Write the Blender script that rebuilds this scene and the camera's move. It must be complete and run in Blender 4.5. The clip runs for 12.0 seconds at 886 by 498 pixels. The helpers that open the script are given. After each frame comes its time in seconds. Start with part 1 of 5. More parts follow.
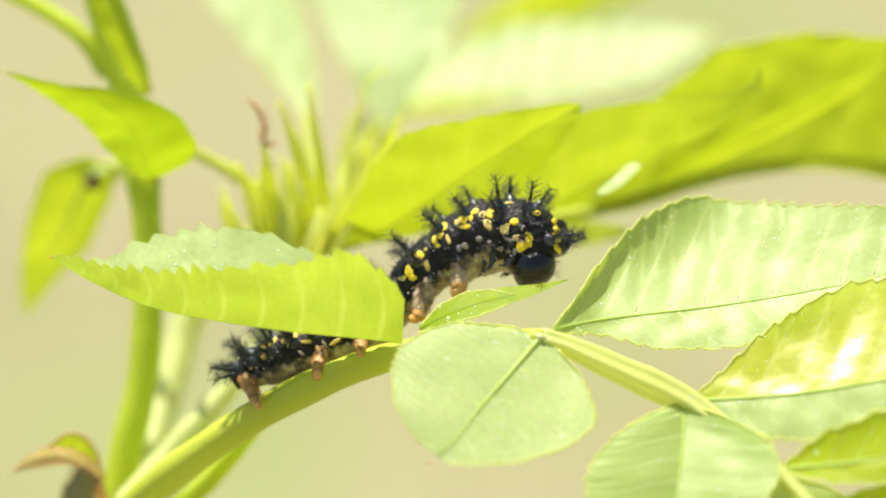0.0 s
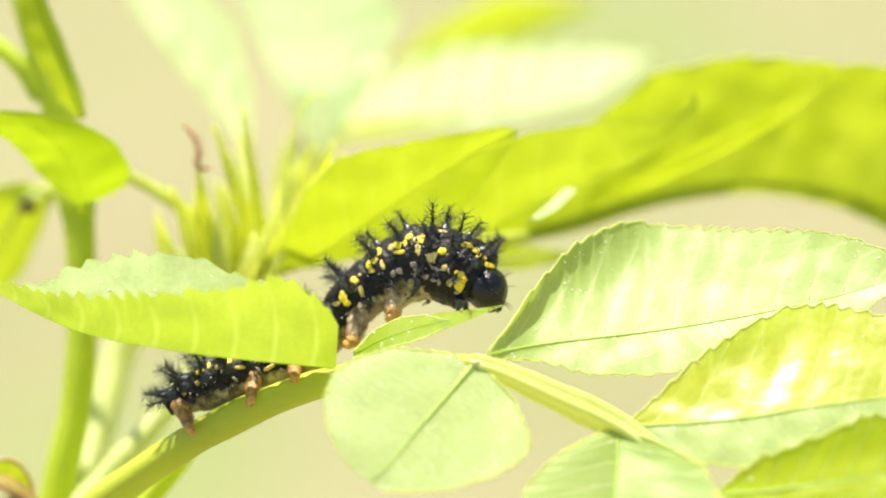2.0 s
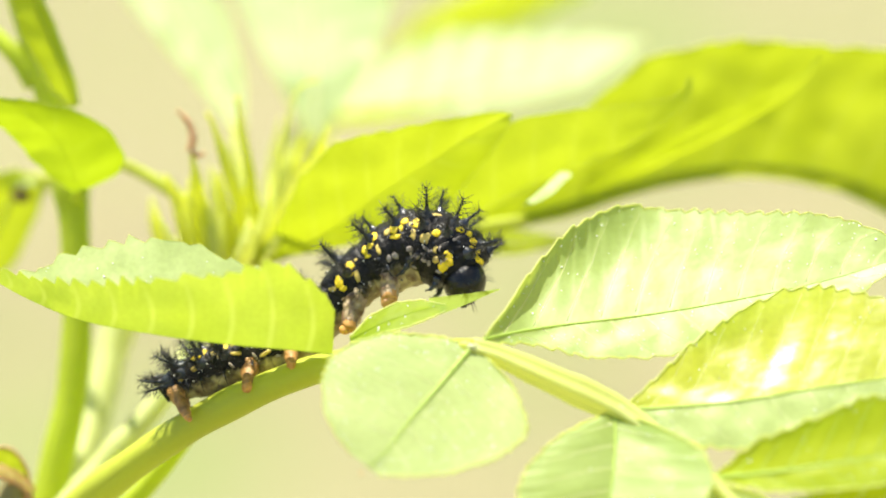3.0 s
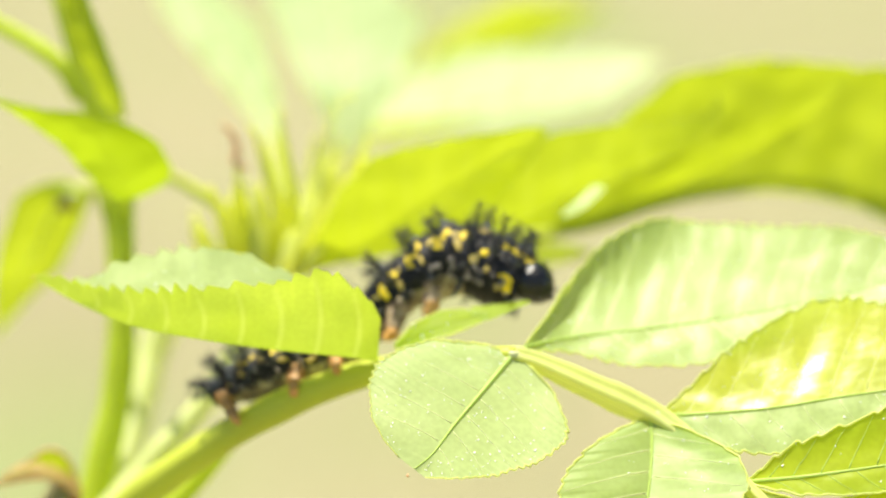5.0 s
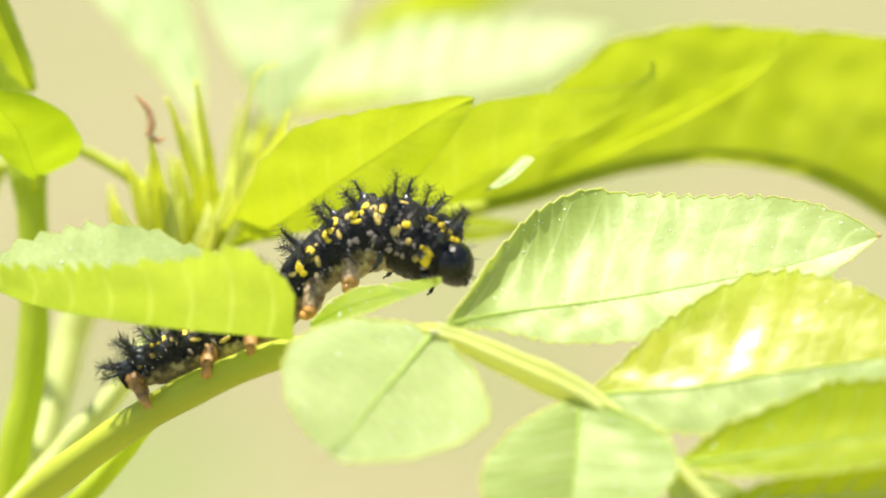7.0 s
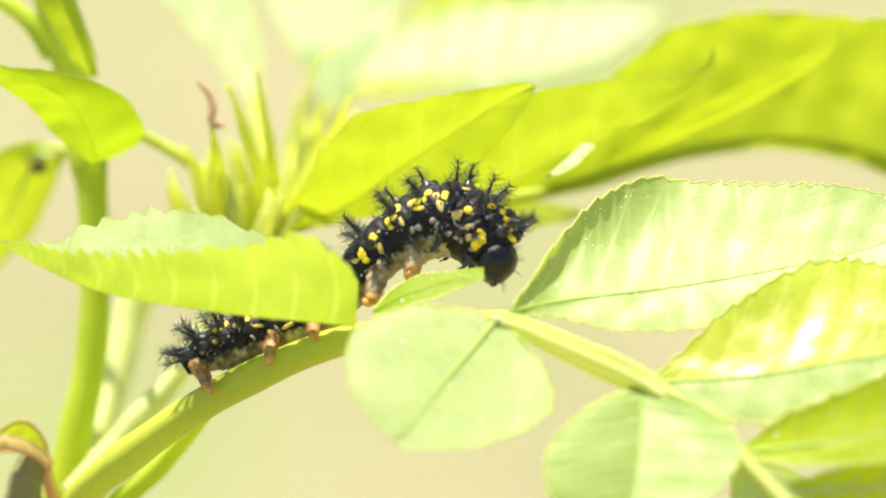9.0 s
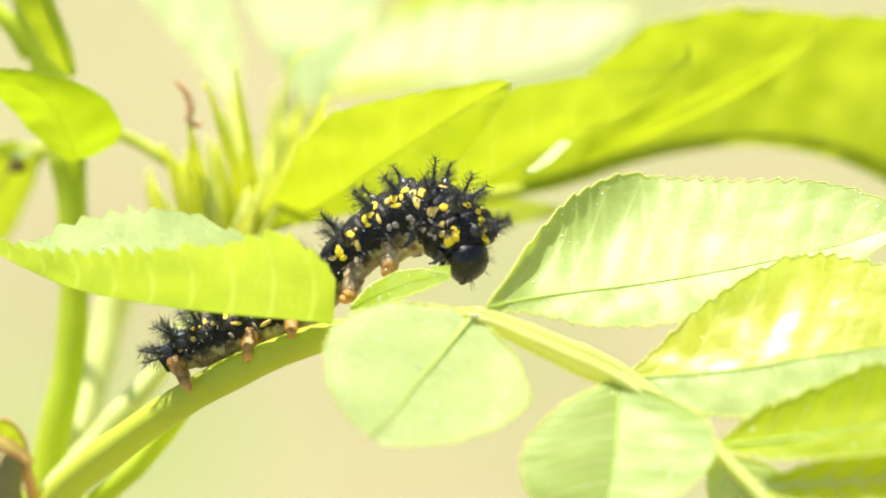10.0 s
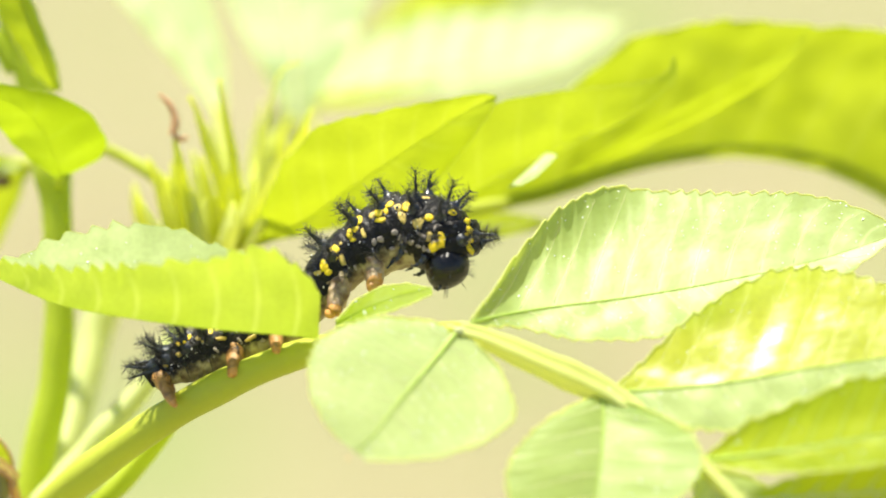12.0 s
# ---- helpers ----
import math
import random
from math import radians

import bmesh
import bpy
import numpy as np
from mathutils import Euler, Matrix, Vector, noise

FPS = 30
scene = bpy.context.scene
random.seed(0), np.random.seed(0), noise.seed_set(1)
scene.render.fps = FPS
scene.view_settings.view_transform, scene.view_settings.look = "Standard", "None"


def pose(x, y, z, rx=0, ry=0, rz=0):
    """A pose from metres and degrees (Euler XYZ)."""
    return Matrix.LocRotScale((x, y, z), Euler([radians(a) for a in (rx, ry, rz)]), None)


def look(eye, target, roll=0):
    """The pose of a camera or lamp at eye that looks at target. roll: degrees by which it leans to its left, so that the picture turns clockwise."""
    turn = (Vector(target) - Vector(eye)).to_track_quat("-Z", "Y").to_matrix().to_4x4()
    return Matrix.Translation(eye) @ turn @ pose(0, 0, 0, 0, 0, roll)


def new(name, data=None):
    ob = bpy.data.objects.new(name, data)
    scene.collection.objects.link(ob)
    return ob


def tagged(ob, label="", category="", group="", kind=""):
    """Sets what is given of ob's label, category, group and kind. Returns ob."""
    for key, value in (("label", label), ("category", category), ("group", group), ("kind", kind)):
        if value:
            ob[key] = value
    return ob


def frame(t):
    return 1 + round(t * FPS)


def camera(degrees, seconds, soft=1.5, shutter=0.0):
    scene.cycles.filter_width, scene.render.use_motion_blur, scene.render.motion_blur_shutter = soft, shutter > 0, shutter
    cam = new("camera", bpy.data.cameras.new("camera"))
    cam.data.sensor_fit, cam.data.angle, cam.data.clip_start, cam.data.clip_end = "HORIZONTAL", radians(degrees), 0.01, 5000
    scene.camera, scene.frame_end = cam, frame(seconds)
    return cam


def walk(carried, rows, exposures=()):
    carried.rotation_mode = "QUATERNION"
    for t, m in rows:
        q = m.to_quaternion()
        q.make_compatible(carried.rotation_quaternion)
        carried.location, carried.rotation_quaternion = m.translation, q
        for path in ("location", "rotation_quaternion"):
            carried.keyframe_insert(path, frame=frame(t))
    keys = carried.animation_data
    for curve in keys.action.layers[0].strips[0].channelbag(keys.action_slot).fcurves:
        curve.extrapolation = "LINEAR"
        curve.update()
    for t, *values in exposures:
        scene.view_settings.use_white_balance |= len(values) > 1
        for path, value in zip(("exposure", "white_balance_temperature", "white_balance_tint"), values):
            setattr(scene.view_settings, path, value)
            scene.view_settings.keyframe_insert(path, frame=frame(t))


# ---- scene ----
# Lengths of plant and animal are in millimetres along the shoot's own axes: right, away, up; they lean 14 degrees.
cam = camera(12.0, 12.0, soft=2.0)
cam.data.dof.use_dof = True
cam.data.dof.focus_distance = 0.297
cam.data.dof.aperture_fstop = 11.0
walk(cam, [
    (0.0, pose(0.00000, -0.29109, 0.67258, 76.000, -0.000, -0.000)),
    (0.5, pose(-0.00200, -0.29370, 0.67238, 76.341, -0.057, -0.307)),
    (1.0, pose(-0.00344, -0.29413, 0.67127, 76.351, -0.134, -0.613)),
    (1.5, pose(-0.00069, -0.29263, 0.67088, 76.457, 0.058, -0.523)),
    (2.0, pose(0.00154, -0.28995, 0.67328, 76.161, -0.109, -0.591)),
    (2.5, pose(0.00190, -0.28968, 0.67148, 76.233, 0.001, -0.709)),
    (3.0, pose(0.00055, -0.28966, 0.67194, 76.187, 0.189, -0.917)),
    (3.2, pose(-0.00001, -0.28979, 0.66953, 76.494, 0.208, -0.813)),
    (4.8, pose(-0.00567, -0.29744, 0.67416, 76.220, -0.026, -1.332)),
    (5.0, pose(-0.00898, -0.29922, 0.67382, 76.421, -0.456, -1.991)),
    (5.5, pose(-0.00659, -0.29601, 0.67350, 76.357, -0.347, -2.146)),
    (6.0, pose(-0.00318, -0.29167, 0.67253, 76.242, -0.132, -1.883)),
    (6.5, pose(-0.00181, -0.28863, 0.67061, 76.222, 0.001, -1.850)),
    (6.7, pose(0.00081, -0.28746, 0.66915, 76.388, 0.221, -1.446)),
    (8.3, pose(-0.00028, -0.28673, 0.67241, 75.680, 0.137, -1.371)),
    (8.5, pose(-0.00200, -0.28595, 0.67485, 75.245, -0.226, -1.386)),
    (9.0, pose(-0.00325, -0.28752, 0.67093, 75.899, 0.030, -1.312)),
    (9.5, pose(-0.00369, -0.28924, 0.67245, 75.828, -0.042, -1.877)),
    (10.0, pose(-0.00211, -0.28881, 0.67094, 75.915, 0.255, -1.458)),
    (10.5, pose(-0.00057, -0.28950, 0.67312, 75.838, 0.212, -1.612)),
    (11.0, pose(-0.00061, -0.28774, 0.67314, 75.709, 0.330, -1.669)),
    (11.5, pose(0.00018, -0.28660, 0.67296, 75.638, 0.248, -1.310)),
    (12.0, pose(-0.00075, -0.28811, 0.67171, 75.926, 0.463, -1.453)),
], exposures=[(0.0, 0.88, 6800, 7), (0.6, 0.85, 6800, 7), (1.5, 0.85, 6800, 7), (2.0, 1.07, 6800, 7), (3.2, 1.08, 6800, 7), (4.8, 1.0, 6800, 7), (6.7, 0.96, 6800, 7), (8.5, 0.94, 6800, 7), (9.0, 1.11, 6800, 7), (10.1, 1.11, 6800, 7), (10.4, 1.02, 6800, 7), (11.2, 1.00, 6800, 7), (12.0, 1.07, 6800, 7)])

# ---- light ----
SUN_ELEVATION, SUN_TURN = radians(74), radians(-52)  # turn from +y (behind the shoot) towards +x
world = bpy.data.worlds.new("sky")
scene.world = world
world.use_nodes = True
wn = world.node_tree.nodes
sky = wn.new("ShaderNodeTexSky")
sky.sky_type = 'NISHITA'
sky.sun_disc = False
sky.sun_elevation, sky.sun_rotation = SUN_ELEVATION, SUN_TURN
world.node_tree.links.new(sky.outputs[0], wn["Background"].inputs[0])
wn["Background"].inputs[1].default_value = 0.085
sun_data = bpy.data.lights.new("sun", 'SUN')
sun_data.energy, sun_data.angle, sun_data.color = 4.6, radians(0.53), (1.0, 0.95, 0.83)
sun = new("sun", sun_data)
sun_from = Vector((math.sin(SUN_TURN) * math.cos(SUN_ELEVATION), math.cos(SUN_TURN) * math.cos(SUN_ELEVATION), math.sin(SUN_ELEVATION)))
sun.matrix_world = look(sun_from * 5, (0, 0, 0))


# ---- materials ----
def tree_of(name):
    m = bpy.data.materials.new(name)
    m.use_nodes = True
    return m, m.node_tree.nodes, m.node_tree.links


def noise_mix(n, k, scale, a, b, detail=4.0, low=0.35, high=0.65, coord="Object"):
    """A colour that wanders from a to b with a noise of that scale (per metre)."""
    tc = n.new("ShaderNodeTexCoord")
    tex = n.new("ShaderNodeTexNoise")
    tex.inputs["Scale"].default_value, tex.inputs["Detail"].default_value = scale, detail
    k.new(tc.outputs[coord], tex.inputs["Vector"])
    ramp = n.new("ShaderNodeValToRGB")
    ramp.color_ramp.elements[0].position, ramp.color_ramp.elements[1].position = low, high
    ramp.color_ramp.elements[0].color, ramp.color_ramp.elements[1].color = (*a, 1), (*b, 1)
    k.new(tex.outputs[0], ramp.inputs[0])
    return ramp.outputs[0]


def blended(n, k, factor, a, b):
    mix = n.new("ShaderNodeMix")
    mix.data_type = 'RGBA'
    for value, socket in ((factor, mix.inputs[0]), (a, mix.inputs[6]), (b, mix.inputs[7])):
        if isinstance(value, (int, float)):
            socket.default_value = value
        elif isinstance(value, tuple):
            socket.default_value = (*value, 1)
        else:
            k.new(value, socket)
    return mix.outputs[2]


def bumped(n, k, scale, strength, distance, shader, detail=3.0):
    tc = n.new("ShaderNodeTexCoord")
    tex = n.new("ShaderNodeTexNoise")
    tex.inputs["Scale"].default_value, tex.inputs["Detail"].default_value = scale, detail
    k.new(tc.outputs["Object"], tex.inputs["Vector"])
    bump = n.new("ShaderNodeBump")
    bump.inputs["Strength"].default_value, bump.inputs["Distance"].default_value = strength, distance
    k.new(tex.outputs[0], bump.inputs["Height"])
    k.new(bump.outputs[0], shader.inputs["Normal"])


def vein_mask(n, k, strength):
    """1 along the side veins, which lie at whole numbers of the blade's first coordinate; fading towards the margin."""
    tc = n.new("ShaderNodeTexCoord")
    xyz = n.new("ShaderNodeSeparateXYZ")
    k.new(tc.outputs["UV"], xyz.inputs[0])
    saw = n.new("ShaderNodeMath")
    saw.operation, saw.inputs[1].default_value = 'PINGPONG', 0.5
    k.new(xyz.outputs[0], saw.inputs[0])
    line = n.new("ShaderNodeMapRange")
    line.inputs[1].default_value, line.inputs[2].default_value, line.inputs[3].default_value, line.inputs[4].default_value = 0.03, 0.10, 1.0, 0.0
    k.new(saw.outputs[0], line.inputs[0])
    fade = n.new("ShaderNodeMapRange")
    fade.inputs[1].default_value, fade.inputs[2].default_value, fade.inputs[3].default_value, fade.inputs[4].default_value = 0.35, 0.95, strength, strength * 0.15
    k.new(xyz.outputs[1], fade.inputs[0])
    both = n.new("ShaderNodeMath")
    both.operation = 'MULTIPLY'
    k.new(line.outputs[0], both.inputs[0])
    k.new(fade.outputs[0], both.inputs[1])
    return both.outputs[0]


def leaf_material(name, pale, deep, through_pale, through_deep, rough=0.38, share=0.5, gloss=0.5, veining=0.75, relief=(1500, 0.25, 0.0002)):
    """A thin leaf: a waxy skin that reflects, over tissue that lets the sun through."""
    m, n, k = tree_of(name)
    skin = n["Principled BSDF"]
    skin.inputs["Roughness"].default_value = rough
    skin.inputs["Specular IOR Level"].default_value = gloss
    broad = noise_mix(n, k, 160, pale, deep)
    fine = noise_mix(n, k, 2600, (0.8, 0.8, 0.8), (1.0, 1.0, 1.0), 2.0)
    mult = n.new("ShaderNodeMix")
    mult.data_type, mult.blend_type = 'RGBA', 'MULTIPLY'
    mult.inputs[0].default_value = 0.7
    k.new(broad, mult.inputs[6])
    k.new(fine, mult.inputs[7])
    vein = vein_mask(n, k, veining)
    k.new(blended(n, k, vein, mult.outputs[2], tuple(min(0.8, c * 1.12 + 0.07) for c in pale)), skin.inputs["Base Color"])
    bumped(n, k, *relief, skin)
    glow = n.new("ShaderNodeBsdfTranslucent")
    k.new(blended(n, k, vein, noise_mix(n, k, 130, through_pale, through_deep), tuple(min(0.92, c * 1.15 + 0.1) for c in through_pale)), glow.inputs["Color"])
    mix = n.new("ShaderNodeMixShader")
    mix.inputs[0].default_value = share
    k.new(skin.outputs[0], mix.inputs[1])
    k.new(glow.outputs[0], mix.inputs[2])
    k.new(mix.outputs[0], n["Material Output"].inputs["Surface"])
    return m


def plain_material(name, a, b, scale=300, rough=0.5, bump=0.2, coat=0.0, fine=2500, gloss=0.5, depth=0.0002):
    m, n, k = tree_of(name)
    skin = n["Principled BSDF"]
    k.new(noise_mix(n, k, scale, a, b), skin.inputs["Base Color"])
    skin.inputs["Roughness"].default_value = rough
    skin.inputs["Specular IOR Level"].default_value = gloss
    skin.inputs["Coat Weight"].default_value = coat
    skin.inputs["Coat Roughness"].default_value = 0.15
    bumped(n, k, fine, bump, depth, skin)
    return m


LEAF_WET = leaf_material("quilted_leaf", (0.52, 0.55, 0.03), (0.44, 0.48, 0.018), (0.66, 0.76, 0.035), (0.58, 0.69, 0.02), rough=0.34, gloss=1.0, share=0.4, veining=0.4, relief=(210, 0.36, 0.0008))
LEAF_MATTE = leaf_material("matte_leaf", (0.31, 0.44, 0.03), (0.25, 0.38, 0.018), (0.56, 0.70, 0.02), (0.49, 0.63, 0.012), rough=0.5, gloss=0.2, share=0.55, veining=0.05)
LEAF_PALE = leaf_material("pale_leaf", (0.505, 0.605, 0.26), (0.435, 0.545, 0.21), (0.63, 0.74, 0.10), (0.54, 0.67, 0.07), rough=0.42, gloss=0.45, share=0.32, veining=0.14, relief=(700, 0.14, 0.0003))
LEAF_GLOSS = leaf_material("glossy_pale_leaf", (0.39, 0.52, 0.19), (0.315, 0.455, 0.13), (0.68, 0.80, 0.08), (0.60, 0.73, 0.06), rough=0.47, gloss=0.8, share=0.44, veining=0.8, relief=(420, 0.24, 0.0004))
LEAF_SHEEN = leaf_material("waxy_leaf", (0.43, 0.535, 0.245), (0.36, 0.47, 0.19), (0.55, 0.655, 0.17), (0.48, 0.59, 0.12), rough=0.46, gloss=0.36, share=0.28, veining=0.4)
LEAF_YELLOW = leaf_material("yellow_green_leaf", (0.48, 0.58, 0.04), (0.40, 0.51, 0.025), (0.68, 0.77, 0.035), (0.60, 0.69, 0.022), rough=0.45, gloss=0.28, share=0.5, veining=0.12)
LEAF_FOLDED = leaf_material("backlit_leaflet", (0.49, 0.61, 0.10), (0.41, 0.54, 0.06), (0.69, 0.80, 0.085), (0.60, 0.72, 0.05), rough=0.45, gloss=0.28, share=0.5, veining=0.36)
LEAF_KEEL_SHADE = leaf_material("keel_shade_leaf", (0.36, 0.43, 0.025), (0.28, 0.36, 0.015), (0.54, 0.62, 0.018), (0.46, 0.55, 0.012), gloss=0.3, share=0.4, veining=0.4)
VEIN = leaf_material("leaf_vein", (0.66, 0.74, 0.36), (0.60, 0.69, 0.29), (0.72, 0.80, 0.22), (0.62, 0.74, 0.14), share=0.35)
VEIN_DARK = leaf_material("sunken_vein", (0.45, 0.59, 0.11), (0.39, 0.53, 0.08), (0.60, 0.72, 0.09), (0.53, 0.66, 0.06), gloss=0.2, share=0.35)
MARGIN = leaf_material("leaf_margin", (0.60, 0.68, 0.18), (0.52, 0.62, 0.12), (0.80, 0.86, 0.18), (0.72, 0.80, 0.10), share=0.5)
CREASE = leaf_material("leaf_crease", (0.52, 0.56, 0.03), (0.46, 0.48, 0.02), (0.75, 0.76, 0.03), (0.68, 0.66, 0.02), gloss=0.3, share=0.5)
BUD = leaf_material("tender_bud", (0.66, 0.76, 0.13), (0.56, 0.68, 0.07), (0.80, 0.88, 0.09), (0.72, 0.80, 0.05), rough=0.4, gloss=0.4, share=0.75)
BUD_PALE = leaf_material("pale_tender_bud", (0.62, 0.73, 0.27), (0.54, 0.66, 0.18), (0.82, 0.88, 0.24), (0.74, 0.8, 0.14), rough=0.4, gloss=0.4, share=0.72)
STALK = leaf_material("leaf_stalk", (0.45, 0.50, 0.02), (0.36, 0.42, 0.012), (0.62, 0.68, 0.04), (0.54, 0.60, 0.03), rough=0.42, gloss=0.25, share=0.25)
PALE_STALK = leaf_material("pale_stalk", (0.62, 0.70, 0.27), (0.54, 0.63, 0.19), (0.68, 0.75, 0.18), (0.6, 0.68, 0.12), rough=0.36, gloss=0.8, share=0.36)
NODE_STALK = leaf_material("grooved_stalk", (0.62, 0.72, 0.20), (0.54, 0.66, 0.13), (0.76, 0.84, 0.20), (0.70, 0.79, 0.13), rough=0.4, gloss=0.6, share=0.42)
STEM = leaf_material("main_stem", (0.46, 0.55, 0.008), (0.36, 0.46, 0.005), (0.62, 0.72, 0.012), (0.55, 0.65, 0.01), rough=0.45, gloss=0.25, share=0.4)
SCAR = plain_material("brown_scar", (0.14, 0.07, 0.02), (0.07, 0.035, 0.012), scale=900, rough=0.7)
DRY = leaf_material("dry_leaf", (0.66, 0.39, 0.19), (0.44, 0.23, 0.10), (0.70, 0.42, 0.18), (0.54, 0.28, 0.10), rough=0.7, share=0.3)
DRY_PALE = leaf_material("half_withered_leaf", (0.70, 0.50, 0.28), (0.52, 0.52, 0.13), (0.75, 0.55, 0.25), (0.62, 0.62, 0.08), rough=0.6, share=0.5)
DRY_DARK = leaf_material("rotten_leaf", (0.24, 0.21, 0.06), (0.13, 0.085, 0.03), (0.3, 0.26, 0.06), (0.2, 0.13, 0.03), rough=0.7, share=0.25)
# pollen white, used too for the dots painted as glints on the caterpillar
POLLEN_GLINT = plain_material("pollen", (0.95, 0.94, 0.86), (0.97, 0.97, 0.92), rough=0.5)
SPINE = plain_material("spine", (0.010, 0.012, 0.018), (0.030, 0.042, 0.066), scale=1500, rough=0.34, coat=0.25)
HAIR = plain_material("bristle", (0.016, 0.015, 0.014), (0.032, 0.030, 0.028), scale=1500, rough=0.5)
HEAD = plain_material("head_shell", (0.003, 0.003, 0.003), (0.008, 0.007, 0.006), scale=1400, rough=0.27, bump=0.45, coat=0.0, gloss=0.5, fine=3400, depth=0.0002)
SPOT = plain_material("yellow_spot", (0.95, 0.74, 0.02), (0.90, 0.63, 0.012), scale=2200, rough=0.5, bump=0.3)
SPOT_PALE = plain_material("pale_spot", (0.78, 0.60, 0.14), (0.55, 0.40, 0.10), scale=2200, rough=0.55, bump=0.3)
WART = plain_material("pale_wart", (0.46, 0.40, 0.34), (0.30, 0.24, 0.20), scale=2500, rough=0.55, bump=0.4)
FOOT = plain_material("orange_foot", (0.74, 0.40, 0.13), (0.50, 0.24, 0.06), scale=1400, rough=0.42, bump=0.5)


def skin_material(name, low):
    """Black above, with fine grey-blue grain; greyish cream along the belly."""
    m, n, k = tree_of(name)
    skin = n["Principled BSDF"]
    tc = n.new("ShaderNodeTexCoord")
    xyz = n.new("ShaderNodeSeparateXYZ")
    k.new(tc.outputs["Object"], xyz.inputs[0])
    tex = n.new("ShaderNodeTexNoise")
    tex.inputs["Scale"].default_value, tex.inputs["Detail"].default_value = 1100, 3
    k.new(tc.outputs["Object"], tex.inputs["Vector"])
    wander = n.new("ShaderNodeMath")
    wander.operation = 'MULTIPLY_ADD'
    wander.inputs[1].default_value = 0.0016
    k.new(tex.outputs[0], wander.inputs[0])
    k.new(xyz.outputs[2], wander.inputs[2])
    rng = n.new("ShaderNodeMapRange")
    rng.inputs[1].default_value, rng.inputs[2].default_value = low, low + 0.0005
    k.new(wander.outputs[0], rng.inputs[0])
    black = noise_mix(n, k, 2000, (0.009, 0.009, 0.0095), (0.027, 0.023, 0.021), 4, 0.42, 0.72)
    belly = noise_mix(n, k, 1000, (0.48, 0.41, 0.22), (0.16, 0.10, 0.06), 5, 0.38, 0.64)
    k.new(blended(n, k, rng.outputs[0], belly, black), skin.inputs["Base Color"])
    skin.inputs["Roughness"].default_value = 0.42
    skin.inputs["Specular IOR Level"].default_value = 0.2
    bumped(n, k, 3400, 0.6, 0.0002, skin)
    return m


SKIN = skin_material("caterpillar_skin", -0.0008)
BELLY_SKIN = skin_material("pale_bellied_skin", -0.0003)
MID_SKIN = skin_material("pale_flanked_skin", -0.0005)
FRONT_SKIN = skin_material("front_ring_skin", -0.0028)
NECK_SKIN = skin_material("shoulder_ring_skin", -0.0013)


def proleg_material():
    """Greyish cream flesh that turns orange towards the foot."""
    m, n, k = tree_of("proleg_flesh")
    skin = n["Principled BSDF"]
    flesh = noise_mix(n, k, 1100, (0.58, 0.45, 0.28), (0.17, 0.095, 0.05), 5, 0.36, 0.62)
    k.new(flesh, skin.inputs["Base Color"])
    skin.inputs["Roughness"].default_value = 0.45
    bumped(n, k, 2200, 0.6, 0.0003, skin)
    return m


FLESH = proleg_material()
RUST = plain_material("rusty_flesh", (0.56, 0.30, 0.10), (0.20, 0.10, 0.035), scale=1300, rough=0.45, bump=0.7, fine=1800, depth=0.0003)


def growth_spot(n, k, x, y, wide, long):
    """1 in the middle of an oval on the ground, 0 at its edge, with a ragged border."""
    tc = n.new("ShaderNodeTexCoord")
    place = n.new("ShaderNodeMapping")
    place.vector_type = 'TEXTURE'
    place.inputs["Location"].default_value, place.inputs["Scale"].default_value = (x, y, 0), (wide, long, 1)
    k.new(tc.outputs["Object"], place.inputs["Vector"])
    oval = n.new("ShaderNodeTexGradient")
    oval.gradient_type = 'SPHERICAL'
    k.new(place.outputs[0], oval.inputs[0])
    ragged = n.new("ShaderNodeMath")
    ragged.operation, ragged.use_clamp = 'MULTIPLY', True
    k.new(oval.outputs[0], ragged.inputs[0])
    k.new(noise_mix(n, k, 25, (0.7, 0.7, 0.7), (2.4, 2.4, 2.4), 4), ragged.inputs[1])
    return ragged.outputs[0]


def ground_material():
    m, n, k = tree_of("dry_meadow")
    skin = n["Principled BSDF"]
    straw = noise_mix(n, k, 3.0, (0.282, 0.244, 0.135), (0.210, 0.187, 0.095), 6)
    fine = noise_mix(n, k, 60, (0.22, 0.187, 0.098), (0.30, 0.262, 0.158), 6)
    base = blended(n, k, 0.4, straw, fine)
    patch = noise_mix(n, k, 6.5, (0, 0, 0), (1, 1, 1), 2, 0.48, 0.70)
    color = blended(n, k, patch, base, (0.185, 0.225, 0.065))
    # two spots where fresh growth covers the straw
    for x, y, wide, long in ((0.18, 3.05, 0.17, 0.55), (-0.12, 1.9, 0.08, 0.2)):
        color = blended(n, k, growth_spot(n, k, x, y, wide, long), color, (0.178, 0.225, 0.065))
    k.new(color, skin.inputs["Base Color"])
    skin.inputs["Roughness"].default_value = 0.9
    bumped(n, k, 40, 0.6, 0.02, skin)
    return m


GROUND = ground_material()
GRASS = leaf_material("dry_grass", (0.26, 0.22, 0.12), (0.20, 0.21, 0.08), (0.3, 0.26, 0.12), (0.24, 0.25, 0.08), rough=0.6, share=0.3)

# ---- shapes ----
MM = 0.001
ORIGIN = Vector((0, 0, 0.60))
LEAN = Matrix.Rotation(radians(-14), 4, 'X')


def vec(p):
    return Vector(p) * MM


def thing(name, base, label, category, group=""):
    """An empty at the base of a thing, turned as the shoot's axes are."""
    ob = new(name)
    ob.empty_display_size = 0.002
    ob.matrix_basis = Matrix.Translation(ORIGIN) @ LEAN @ Matrix.Translation(vec(base))
    ob["base"] = list(base)
    return tagged(ob, label, category, group)


